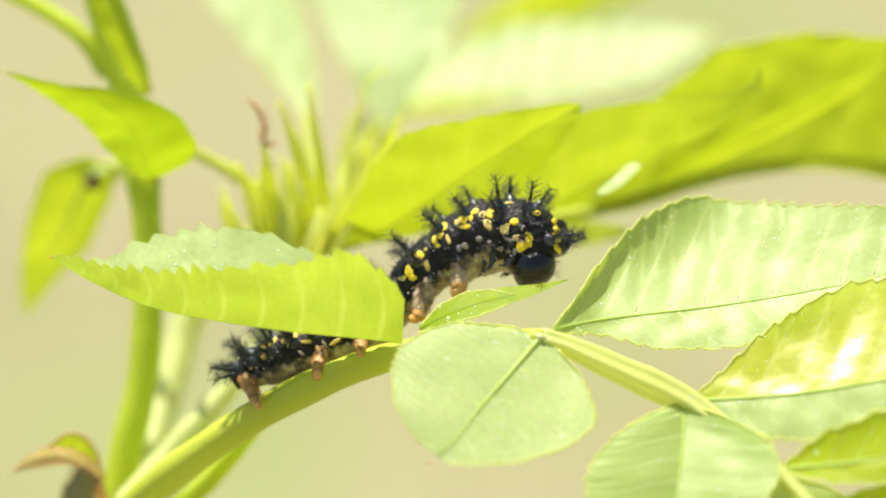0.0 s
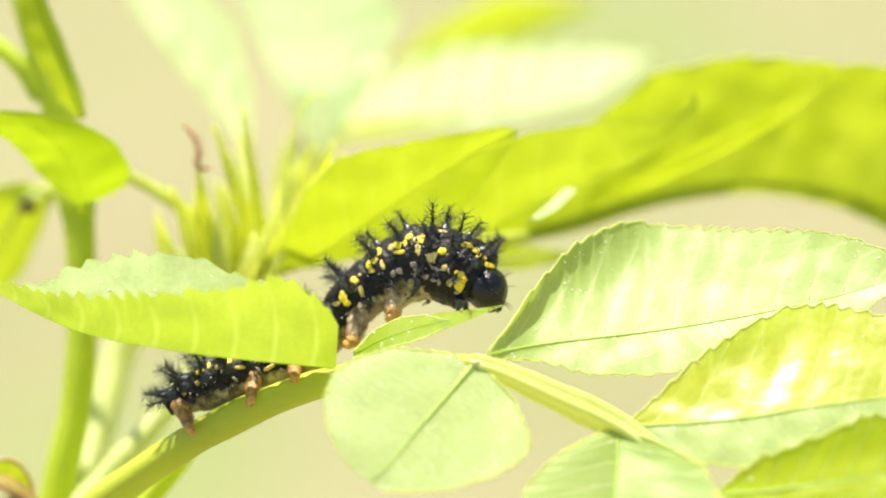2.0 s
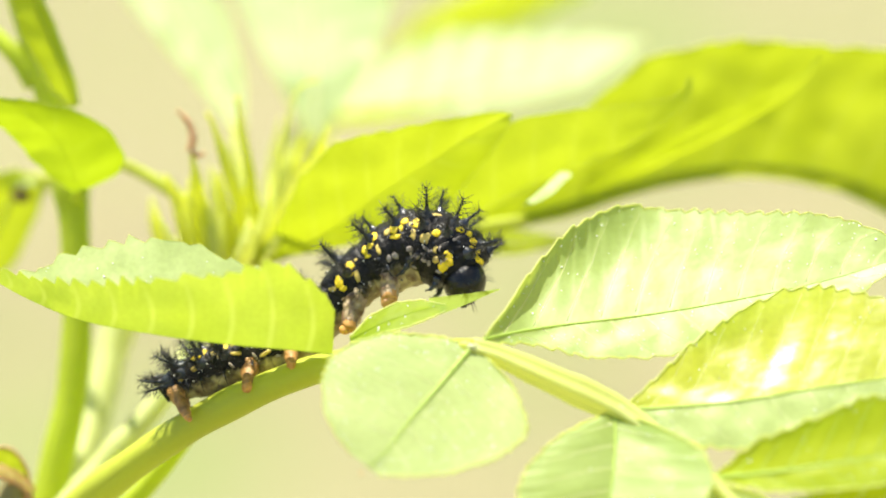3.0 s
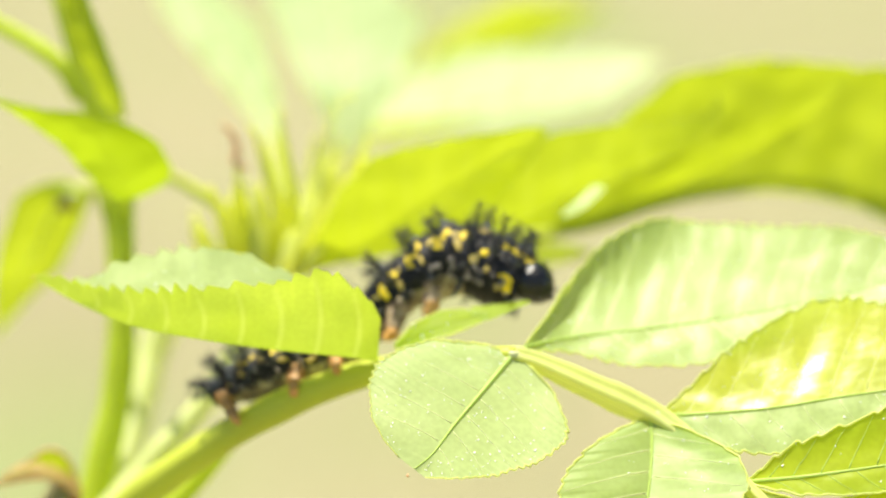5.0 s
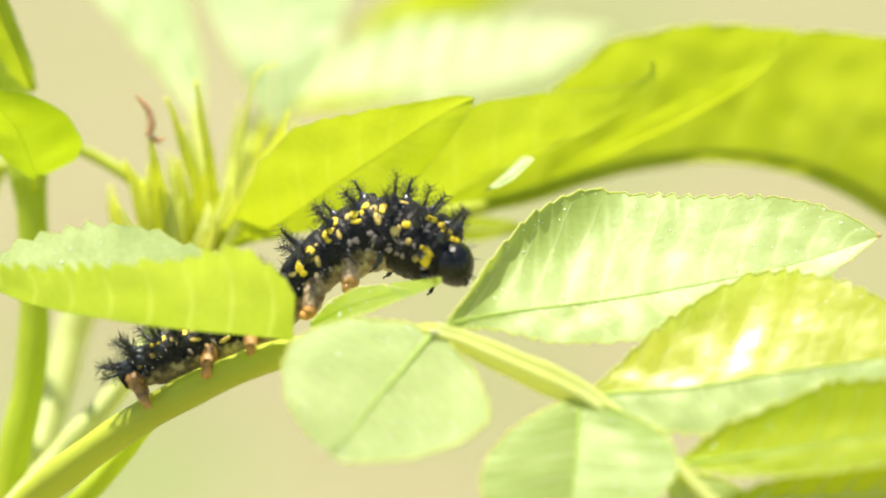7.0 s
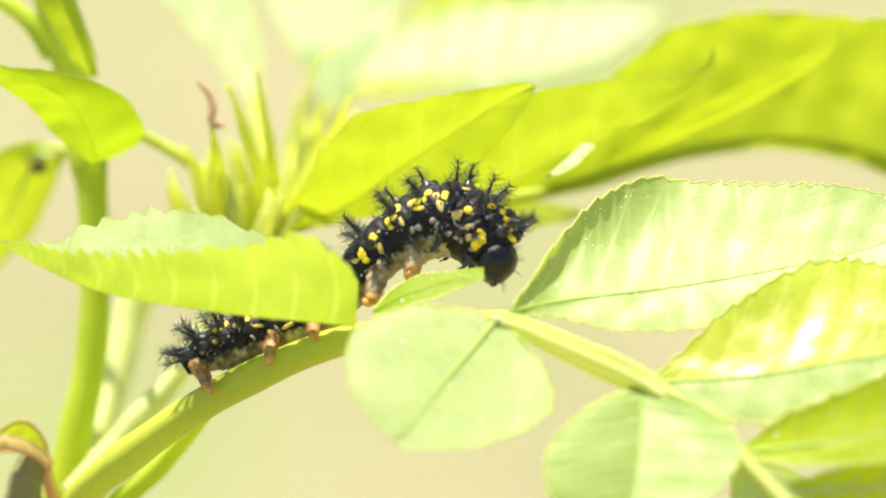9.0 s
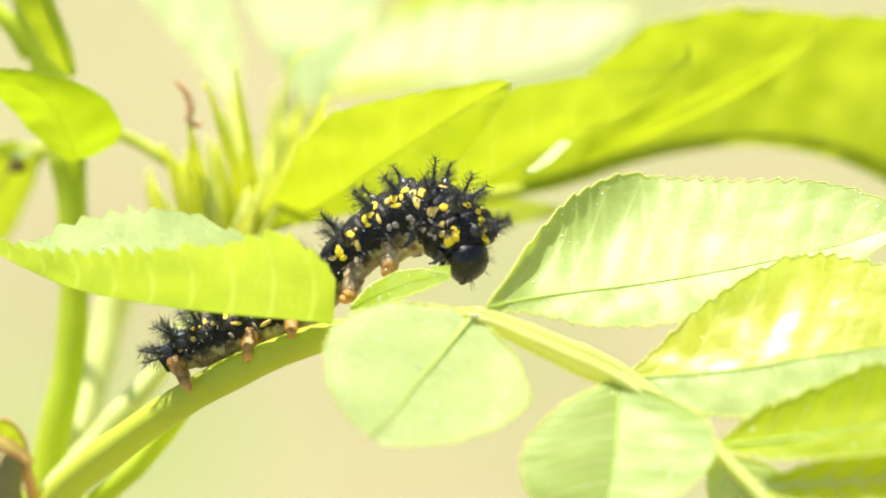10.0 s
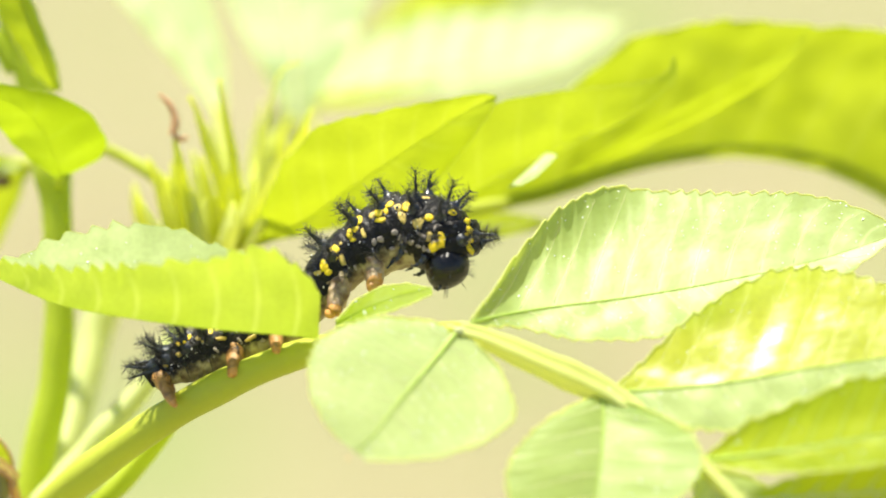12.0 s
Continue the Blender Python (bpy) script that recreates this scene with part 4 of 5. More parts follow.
def build_bud():
    ob = thing("bud_cluster", (-10.76, 16, -0.38), "cluster of slender unfolding yellow-green leaf buds", "bud")

    def bud(line, r, material):
        rod("bud", line, [r * 0.9, r * 1.3, r * 1.25, r * 0.95, 0.12], material, ob, n=24, sides=8, ridge=0.15, ridges=2)

    bud([(-9.63, 15, -0.17), (-10.03, 13, 4.24), (-10.88, 12, 7.15), (-11.67, 12, 9.87), (-12.26, 12, 10.92)], 0.34, BUD)
    bud([(-8.7, 15, 0.04), (-8.76, 14, 2.57), (-9.06, 13, 6.34), (-9.61, 13, 9.48), (-10.03, 13, 12.21)], 0.32, BUD)
    bud([(-8.85, 16, -0.38), (-7.14, 15, 2.15), (-5.43, 14, 5.09), (-4.17, 14, 7.62), (-3.2, 14, 10.02)], 0.5, BUD)
    bud([(-8.27, 18, -0.38), (-5.93, 18, 2.39), (-4.22, 18, 5.37), (-3.37, 18, 7.29), (-2.69, 18, 9.17)], 0.5, BUD_PALE)
    bud([(-11.36, 15, -0.59), (-12.13, 13, 1.72), (-12.72, 12, 4.22), (-13.01, 11, 6.3), (-13.3, 11, 7.96)], 0.46, BUD)
    bud([(-10.79, 17, -0.59), (-11.13, 17, 1.74), (-11.64, 17, 4.08), (-11.94, 17, 5.57), (-12.15, 17, 7.05)], 0.5, BUD_PALE)
    bud([(-12.24, 16, -0.59), (-12.84, 15, 1.52), (-13.26, 15, 3.42), (-13.43, 15, 4.9), (-13.56, 15, 6.17)], 0.5, BUD)
    bud([(-13.05, 15, -0.8), (-13.72, 14, 1.3), (-14.23, 14, 3.41), (-14.73, 14, 5.09), (-15.41, 14, 6.44)], 0.46, BUD)
    bud([(-14.19, 17, -1.23), (-15.26, 17, 0.68), (-16.06, 17, 2.17), (-16.36, 17, 3.23), (-16.57, 17, 4.72)], 0.48, BUD_PALE)
    bud([(-9.34, 18, -0.38), (-9.58, 19, 2.61), (-10.22, 19, 5.6), (-10.61, 19, 7.31), (-11.12, 19, 9.11)], 0.45, BUD_PALE)
    bud([(-9.19, 13, -0.59), (-8.62, 12, 1.3), (-8.11, 12, 2.76), (-7.86, 12, 3.81), (-7.61, 12, 4.85)], 0.36, BUD_PALE)
    bud([(-10, 12, -0.79), (-9.54, 12, 0.88), (-9.29, 12, 1.71), (-9.2, 12, 2.34), (-9.12, 12, 3.18)], 0.45, BUD_PALE)
    bud([(-10.06, 14, -0.59), (-10.69, 14, 1.73), (-10.9, 14, 3.41), (-11.2, 14, 5.09), (-11.45, 14, 6.57)], 0.4, BUD)
    bud([(-9.55, 11, -0.38), (-9.23, 10, 0.87), (-9.06, 10, 1.7), (-8.98, 10, 2.33), (-9.06, 10, 2.87)], 0.42, BUD_PALE)
    bud([(-8.17, 14, -0.59), (-6.67, 13, 1.72), (-5.41, 13, 4.03), (-4.36, 13, 6.34), (-3.44, 13, 8.43)], 0.5, BUD)
    bud([(-8.37, 22, 0.04), (-7.99, 24, 4.39), (-7.58, 25, 7.45), (-7.23, 25, 9.41), (-6.93, 25, 10.94)], 0.45, BUD_PALE)
    bud([(-12.72, 12, -0.79), (-13.13, 12, 0.88), (-13.47, 12, 2.55), (-13.76, 12, 3.81), (-13.97, 12, 4.85)], 0.42, BUD)
    bud([(-14.48, 14, -1.22), (-15.15, 14, 0.25), (-15.66, 14, 1.52), (-16, 14, 2.57), (-16.16, 14, 3.83)], 0.45, BUD)
    bud([(-7.89, 20, -0.39), (-7.06, 21, 2.63), (-5.78, 22, 6.09), (-5.57, 22, 7.81), (-5.14, 22, 9.32)], 0.5, BUD)
    rnd = random.Random(61)
    for k in range(18):
        lean, deep, tall = rnd.uniform(-0.62, 0.55), rnd.uniform(10, 21), rnd.uniform(3.5, 7.5)
        foot = Vector((-10.6 + lean * 5.2, deep, -0.9 + rnd.uniform(-0.3, 0.3)))
        bow = rnd.uniform(-0.5, 0.5)
        bud([foot + Vector((lean * tall * f + bow * math.sin(3 * f), 0, tall * f)) for f in (0, 0.3, 0.6, 0.82, 1)], rnd.uniform(0.2, 0.34), BUD if k % 3 == 0 else BUD_PALE)
    rod("thread", [(-7.79, 16, 1.74), (-6.5, 15, 8.91), (-6.08, 15, 11.44), (-5.24, 15, 13.05), (-3.97, 15, 13.39)], [0.2, 0.16, 0.14, 0.14, 0.12], BUD_PALE, ob, n=24, sides=8)
    rod("withered_tip", [(-13.43, 11, 8.05), (-13.18, 11, 9.01), (-13.43, 11, 10.05), (-13.93, 11, 10.67), (-14.34, 11, 11.09)], [0.3, 0.35, 0.28, 0.25, 0.1], DRY, ob, "withered brown thread-like tip", n=20, sides=7, ridge=0.2, ridges=3)
    rod("withered_tip", [(-13.3, 11, 7.96), (-12.76, 11, 7.75), (-12.26, 11, 7.88)], [0.2, 0.25, 0.1], DRY, ob, n=12, sides=7)
    return ob


build_bud()

# ---- caterpillar ----
BASE = (-7.42, 1, -6.42)
caterpillar = thing("caterpillar", BASE, "spiny black caterpillar with yellow spots and orange feet, feeding", "caterpillar")


def spine_mesh(name, length, hairs, seed, foot=0.4):
    """A slender spine along +z on a swollen foot, with fine bristles standing off it."""
    rnd = random.Random(seed)
    bm = bmesh.new()
    lean = Vector((rnd.uniform(-0.12, 0.12), rnd.uniform(-0.12, 0.12), 0))
    n = 10

    def axis(f):
        return (Vector((0, 0, f * length - 0.2)) + lean * f * f * length) * MM
    tube(bm, [axis(i / n) for i in range(n + 1)], lambda t: MM * (foot * math.exp(-(t / 0.2) ** 2) + 0.125 * (1 - t) + 0.045 + 0.012 * math.sin(26 * t)), 9)
    for i in range(hairs):
        f = 0.16 + 0.84 * (i + rnd.random()) / hairs
        a, tilt = i * 2.4 + rnd.uniform(-0.5, 0.5), rnd.uniform(0.95, 1.4) - 0.55 * max(0, f - 0.7)
        start = axis(f)
        way = Vector((math.cos(a) * math.sin(tilt), math.sin(a) * math.sin(tilt), math.cos(tilt)))
        r = rnd.uniform(0.6, 1.15) * (1.1 - 0.35 * f)
        bend = Vector((0, 0, rnd.uniform(0.02, 0.12) * MM))
        tube(bm, [start, start + way * r * 0.5 * MM, start + way * r * MM + bend], lambda t: MM * (0.030 - 0.020 * t), 4)
    mesh = bpy.data.meshes.new(name)
    bm.to_mesh(mesh)
    bm.free()
    mesh.materials.append(SPINE)
    mesh.materials.append(HAIR)
    shaft = 9 * n + 2
    mesh.polygons.foreach_set("material_index", [0 if i < shaft else 1 for i in range(len(mesh.polygons))])
    mesh.polygons.foreach_set("use_smooth", [True] * len(mesh.polygons))
    return mesh


SPINES = [spine_mesh("spine", 2.3, 46, 70 + i) for i in range(4)]
SMALL_SPINES = [spine_mesh("small_spine", 0.95, 16, 80 + i, 0.22) for i in range(2)]


def blob_mesh(name, material, seed, flat=0.45):
    rnd = random.Random(seed)
    bm = bmesh.new()
    bmesh.ops.create_icosphere(bm, subdivisions=2, radius=MM)
    off = Vector((rnd.uniform(0, 9), rnd.uniform(0, 9), rnd.uniform(0, 9)))
    for v in bm.verts:
        v.co *= 1 + 0.34 * noise.noise(v.co * 1300 + off)
        v.co.z *= flat
    mesh = bpy.data.meshes.new(name)
    bm.to_mesh(mesh)
    bm.free()
    mesh.materials.append(material)
    mesh.polygons.foreach_set("use_smooth", [True] * len(mesh.polygons))
    return mesh


SPOTS = [blob_mesh("spot", SPOT, 90 + i) for i in range(5)]
PALE_SPOTS = [blob_mesh("pale_spot", SPOT_PALE, 95 + i) for i in range(2)]
WARTS = [blob_mesh("wart", WART, 98 + i, 0.6) for i in range(2)]
# white dots on the skin: pollen, and glints painted as dots
GLINT_SPECKS = [blob_mesh("speck", POLLEN_GLINT, 105 + i, 0.8) for i in range(2)]
GLOSS = [blob_mesh("tubercle", SPINE, 101 + i, 0.7) for i in range(2)]


def on_skin(r, x, phi, sink=0.0):
    """A pose on a segment's skin, its z outward: x along, phi degrees from the back towards the near side."""
    a = radians(phi)
    out = Vector((0, -math.sin(a), math.cos(a)))
    m = Matrix((Vector((1, 0, 0)), out.cross(Vector((1, 0, 0))), out)).transposed().to_4x4()
    m.translation = (Vector((x, 0, 0)) + out * (r - sink)) * MM
    return m


def body_pose(center, ahead):
    """The pose of a segment: x along the body, z to its back, in the animal's space."""
    x = Vector(ahead).normalized()
    y = Vector((0, 1, 0))
    y = (y - x * x.y).normalized()
    z = x.cross(y)
    m = Matrix((x, y, z)).transposed().to_4x4()
    m.translation = vec(Vector(center) - Vector(BASE))
    return m


def segment(name, length, r0, r1, seed, spines=3, spots=(), warts=1, lump=0.03, skin=None, back=0, belly=0.0):
    """One body ring: a barrel with shallow folds round it, bristly spines, yellow spots and warts."""
    rnd = random.Random(seed)

    def reach(x, phi):
        """How far the skin stands from the axis."""
        f = min(max(x / (length * 1.3) + 0.5, 0), 1)
        y, z = -math.sin(radians(phi)), math.cos(radians(phi))
        fold = 1 - 0.075 * abs(2 * f - 1) ** 3 - 0.022 * (0.5 + 0.5 * math.cos(2 * math.pi * f * 4))
        return (r0 + (r1 - r0) * f) * fold * (1 + belly * max(0, -z) ** 2) * (1 + lump * noise.noise(Vector((x * 1.1, y * 2.2, z * 2.2 + seed))) + lump * 0.8 * noise.noise(Vector((x * 3.0, y * 6, z * 6 + seed))))

    bm = bmesh.new()
    n, sides, rings = 26, 40, []
    for i in range(n + 1):
        x = (i / n - 0.5) * length * 1.3
        ring = []
        for j in range(sides):
            a = 2 * math.pi * j / sides
            ring.append(bm.verts.new((Vector((x, 0, 0)) + Vector((0, -math.sin(a), math.cos(a))) * reach(x, 360 * j / sides)) * MM))
        rings.append(ring)
    for a, b in zip(rings, rings[1:]):
        for j in range(sides):
            bm.faces.new((a[j], a[(j + 1) % sides], b[(j + 1) % sides], b[j]))
    for ring in (rings[0][::-1], rings[-1]):
        bm.faces.new(ring)
    ob = part(name, bm, skin or SKIN, caterpillar)
    r = (r0 + r1) / 2
    for i, phi in enumerate((34, -34, 2, 64, -64)[:spines]):
        tilt = Matrix.Rotation(radians(rnd.uniform(-14, 8) - back), 4, 'Y') @ Matrix.Rotation(rnd.uniform(0, 6), 4, 'Z')
        shared("spine", rnd.choice(SPINES), ob, on_skin(r, rnd.uniform(-0.25, 0.25) + (0.4 if phi == 2 else 0), phi + rnd.uniform(-6, 6), 0.08) @ tilt @ Matrix.Diagonal((1, 1, rnd.uniform(0.8, 1.08) * (0.72 if phi == 2 else 1), 1)))
    shared("small_spine", rnd.choice(SMALL_SPINES), ob, on_skin(r, rnd.uniform(-0.3, 0.3), 104, 0.08))
    for x, phi, w, h, turn, tone in spots:
        grow = 0.95 if tone == 2 else 1.28
        m = on_skin(reach(x, phi), x, phi, 0.02) @ Matrix.Rotation(radians(turn), 4, 'Z') @ Matrix.Diagonal((w * grow, h * grow, 0.2, 1))
        shared(("spot", "pale_spot", "wart")[tone], rnd.choice((SPOTS, PALE_SPOTS, WARTS)[tone]), ob, m)
    for i in range(warts):
        phi = rnd.uniform(100, 126)
        shared("wart", rnd.choice(WARTS), ob, on_skin(r, rnd.uniform(-0.5, 0.5) * length, phi, 0.05) @ Matrix.Rotation(rnd.uniform(0, 3), 4, 'Z') @ Matrix.Diagonal((0.26, 0.13, 0.2, 1)))
    bm = bmesh.new()
    for i in range(40):
        m = on_skin(r * 0.97, rnd.uniform(-0.6, 0.6) * length, rnd.uniform(-110, 110))
        way = m.to_3x3() @ Vector((rnd.uniform(-0.6, 0.6), rnd.uniform(-0.5, 0.5), 1)).normalized()
        tube(bm, [m.translation, m.translation + way * rnd.uniform(0.4, 0.9) * MM], lambda t: MM * (0.022 - 0.014 * t), 4)
    tagged(part("bristles", bm, HAIR, ob), kind="stuff")
    for i in range(11):
        shared("speck", rnd.choice(GLINT_SPECKS), ob, on_skin(r, rnd.uniform(-0.55, 0.55) * length, rnd.uniform(-30, 112), -0.01) @ Matrix.Scale(rnd.uniform(0.032, 0.056), 4))
    for i in range(7):
        shared("tubercle", rnd.choice(GLOSS), ob, on_skin(r, rnd.uniform(-0.5, 0.5) * length, rnd.uniform(-40, 115), 0.03) @ Matrix.Scale(rnd.uniform(0.06, 0.14), 4))
    return ob


def proleg(seg, seg_pose, tip, r, spread, flesh):
    """A fleshy wrinkled false leg from a segment's belly to a lobed foot at tip (millimetres along the shoot's axes)."""
    foot = seg_pose.inverted() @ vec(Vector(tip) - Vector(BASE))
    top = foot * 0.1 + Vector((0, spread * 0.4 * MM, 0))
    rnd = random.Random(int(r * 1000) + int(tip[0] * 10))
    sway = Vector((rnd.uniform(-0.25, 0.25), 0, 0)) * MM
    line = [top.lerp(foot, f) + Vector((0, spread * 0.25 * f * MM, 0)) + sway * math.sin(f * 3) for f in [i / 16 * 0.9 for i in range(17)]]
    bm = bmesh.new()
    tube(bm, line, lambda t: r * MM * (1.9 - 1.15 * t + 0.06 * math.sin(34 * t)), 20)
    shift = Vector((r * 40, tip[0], 0))
    for v in bm.verts:
        v.co += v.co.normalized() * MM * (0.42 * noise.noise(v.co * 1100 + shift) + 0.16 * noise.noise(v.co * 3000 + shift))
    for face in bm.faces:
        c = face.calc_center_median()
        face.material_index = 1 if (c - line[-1]).length < MM * (r * 0.9 + 0.5 * noise.noise(c * 1600 + shift)) else 0
    leg = part("proleg", bm, flesh, seg, "fleshy wrinkled proleg")
    leg.data.materials.append(FOOT)
    bm = bmesh.new()
    for k in range(3):
        at = line[-1] * 0.8 + foot * 0.2 + Vector((rnd.uniform(-0.4, 0.4), rnd.uniform(-0.3, 0.3), rnd.uniform(-0.1, 0.2))) * r * MM
        made = bmesh.ops.create_icosphere(bm, subdivisions=3, radius=r * rnd.uniform(0.45, 0.62) * MM)
        for v in made["verts"]:
            v.co *= 1 + 0.35 * noise.noise(v.co * 2200 + shift)
            v.co += at
    part("foot", bm, FOOT, seg, "orange foot")


def true_leg(seg, root, tip, side):
    """A black jointed leg, hooked at its end, on one side of a ring."""
    a, b = Vector((root[0], side * 1.75, root[1])), Vector((tip[0], side * 1.5, tip[1]))
    d = b - a
    bow = Vector((-d.z, 0, d.x)).normalized() * 0.22
    pts = [a - d * 0.3, a + d * 0.25 + bow, a + d * 0.65 + bow * 0.9, b]
    bm = bmesh.new()
    tube(bm, [p * MM for p in curve(pts, 18)], lambda t: MM * (0.31 - 0.255 * t + 0.035 * math.sin(20 * t)), 9)
    part("leg", bm, SPINE, seg)


# spots of each ring: along it, degrees from the back, half lengths, turn, and 0 yellow, 1 pale, 2 a grey wart
TAIL_SPOTS = {
    1: ((0.1, 60, 0.16, 0.2, -20, 0), (-0.2, 84, 0.16, 0.12, 0, 1)),
    2: ((0.58, 30, 0.19, 0.29, -16, 0), (0.19, 43, 0.12, 0.16, -14, 0), (-0.3, 47, 0.24, 0.27, -15, 0), (-0.47, 73, 0.19, 0.16, -20, 1)),
    3: ((0.15, 43, 0.32, 0.29, -13, 0), (-0.61, 49, 0.21, 0.19, -14, 1), (-0.17, 67, 0.24, 0.13, -17, 1), (0.91, 74, 0.32, 0.12, -18, 1), (0.3, 98, 0.3, 0.12, -60, 2)),
    4: ((-1.04, 46, 0.19, 0.11, -16, 1), (0.87, 99, 0.4, 0.13, 8, 1), (0.1, 96, 0.14, 0.34, 10, 2), (-0.5, 104, 0.16, 0.36, -10, 2), (0.4, 58, 0.28, 0.3, 0, 0)),
    5: ((-0.6, 64, 0.26, 0.33, 0, 0), (0.1, 58, 0.24, 0.34, 20, 0), (0.4, 76, 0.2, 0.16, 0, 0)),
    6: ((-0.8, 70, 0.26, 0.33, 0, 0), (-0.2, 62, 0.24, 0.34, 20, 0), (0.5, 76, 0.2, 0.16, 0, 1)),
}
BACK_SPOTS = {
    7: ((-1.47, 64, 0.26, 0.16, -41, 1), (-0.75, 64, 0.29, 0.36, -41, 0), (-0.89, 82, 0.23, 0.2, -44, 0), (0.05, 66, 0.33, 0.26, -13, 0), (0.45, 57, 0.29, 0.36, -60, 0), (0.4, 85, 0.15, 0.36, -29, 1), (1.14, 57, 0.13, 0.11, -39, 1)),
    8: ((-0.74, 48, 0.23, 0.33, -28, 0), (-0.79, 64, 0.23, 0.15, -14, 0), (-0.14, 45, 0.23, 0.36, -52, 0), (0.36, 38, 0.23, 0.33, -17, 0), (0.06, 67, 0.16, 0.33, -19, 1), (1.27, 48, 0.23, 0.23, -28, 1), (0.81, 97, 0.39, 0.26, -36, 2), (0.29, 93, 0.2, 0.29, -36, 2)),
    9: ((-0.48, 46, 0.28, 0.39, -21, 0), (-0.71, 63, 0.36, 0.16, -25, 0), (-0.09, 52, 0.15, 0.23, -22, 0), (0.35, 44, 0.29, 0.21, 2, 0), (0.74, 58, 0.28, 0.25, -24, 1), (-0.24, 94, 0.29, 0.23, -27, 2), (-0.92, 117, 0.23, 0.15, -25, 2)),
}
FRONT_SPOTS = (
    ((-0.47, 56, 0.28, 0.34, 15, 0), (-0.08, 55, 0.15, 0.29, 36, 0), (-0.5, 76, 0.49, 0.28, -33, 1), (0.6, 29, 0.39, 0.13, 9, 1), (-0.6, 109, 0.2, 0.33, -23, 2), (-0.24, 130, 0.26, 0.13, -16, 2)),
    ((-0.66, 89, 0.36, 0.36, 25, 1), (-0.33, 73, 0.28, 0.21, 28, 0), (0.42, 94, 0.23, 0.2, 24, 1), (0.49, 38, 0.39, 0.24, 3, 0), (-0.58, 122, 0.39, 0.15, 41, 2), (0.15, 120, 0.29, 0.15, 25, 2)),
    ((-0.33, 117, 0.23, 0.2, 78, 1), (-0.15, 97, 0.26, 0.33, 104, 0), (0.3, 109, 0.41, 0.28, 99, 0), (0.25, 98, 0.22, 0.2, 0, 0), (-0.97, 46, 0.24, 0.21, 55, 0), (-0.39, 46, 0.24, 0.23, 65, 0), (-0.05, 55, 0.15, 0.15, 78, 0), (0.24, 46, 0.23, 0.23, 77, 0), (0.86, 50, 0.46, 0.2, 28, 0)),
)


# centre line of the part that holds on: tail to first belly ring
REAR = [(-14.28, 1, -9), (-13.4, 1, -8.43), (-12.11, 1, -7.87), (-10.41, 1, -7.3), (-8.55, 1, -6.66), (-6.13, 1, -5.61), (-3.48, 1, -3.83), (-1.29, 1, -1.58), (0.66, 1, 0.21), (2.58, 1, 1.21)]
RADII = [0.75, 1.2, 1.5, 1.65, 1.75, 1.8, 1.78, 1.84, 2.24, 2.48]
FEET = {0: (-12.91, 0, -11.3), 4: (-8.89, 0, -9.13), 5: (-5.79, 0, -7.68), 7: (-1.93, 0, -5.23), 8: (1.13, 0, -3.22)}


def build_rear():
    for i, p in enumerate(REAR):
        a, b = Vector(REAR[max(i - 1, 0)]), Vector(REAR[min(i + 1, len(REAR) - 1)])
        length = (b - a).length / (2 if 0 < i < len(REAR) - 1 else 1)
        ra, rb = RADII[max(i - 1, 0)], RADII[min(i + 1, len(RADII) - 1)]
        spots = TAIL_SPOTS.get(i) or BACK_SPOTS.get(i) or ()
        seg = segment("segment", max(length, 1.3), (ra + RADII[i]) / 2, (rb + RADII[i]) / 2, 200 + i, 5 if i < 3 else 4 if i in (3, 5, 7) else 3, spots, back=(42, 24, 12, 5)[i] if i < 4 else 0, skin=MID_SKIN if i > 6 else BELLY_SKIN if i > 0 else None, belly=0.2 if i > 7 else 0.28 if 0 < i < 6 else 0.0)
        m = body_pose(p, b - a) @ Matrix.Translation((0, 0, -0.28 * MM if i > 7 else 0))
        seg.matrix_basis = m
        if i == 9:
            shared("tubercle", GLOSS[0], seg, on_skin((RADII[8] + 3 * RADII[9]) / 4, 0.74, 58, 0.0) @ Matrix.Diagonal((0.14, 0.13, 0.16, 1)))
        if i in FEET:
            for side in (-1, 1):
                proleg(seg, m, Vector(FEET[i]) + Vector((0, 1.6 * side + 0.6 if i > 5 else 1.9 * side - 0.5, 0)), 0.34 if i == 0 else 0.42 if i < 6 else 0.68, 0.6 * side, FLESH if i > 5 else RUST)


build_rear()


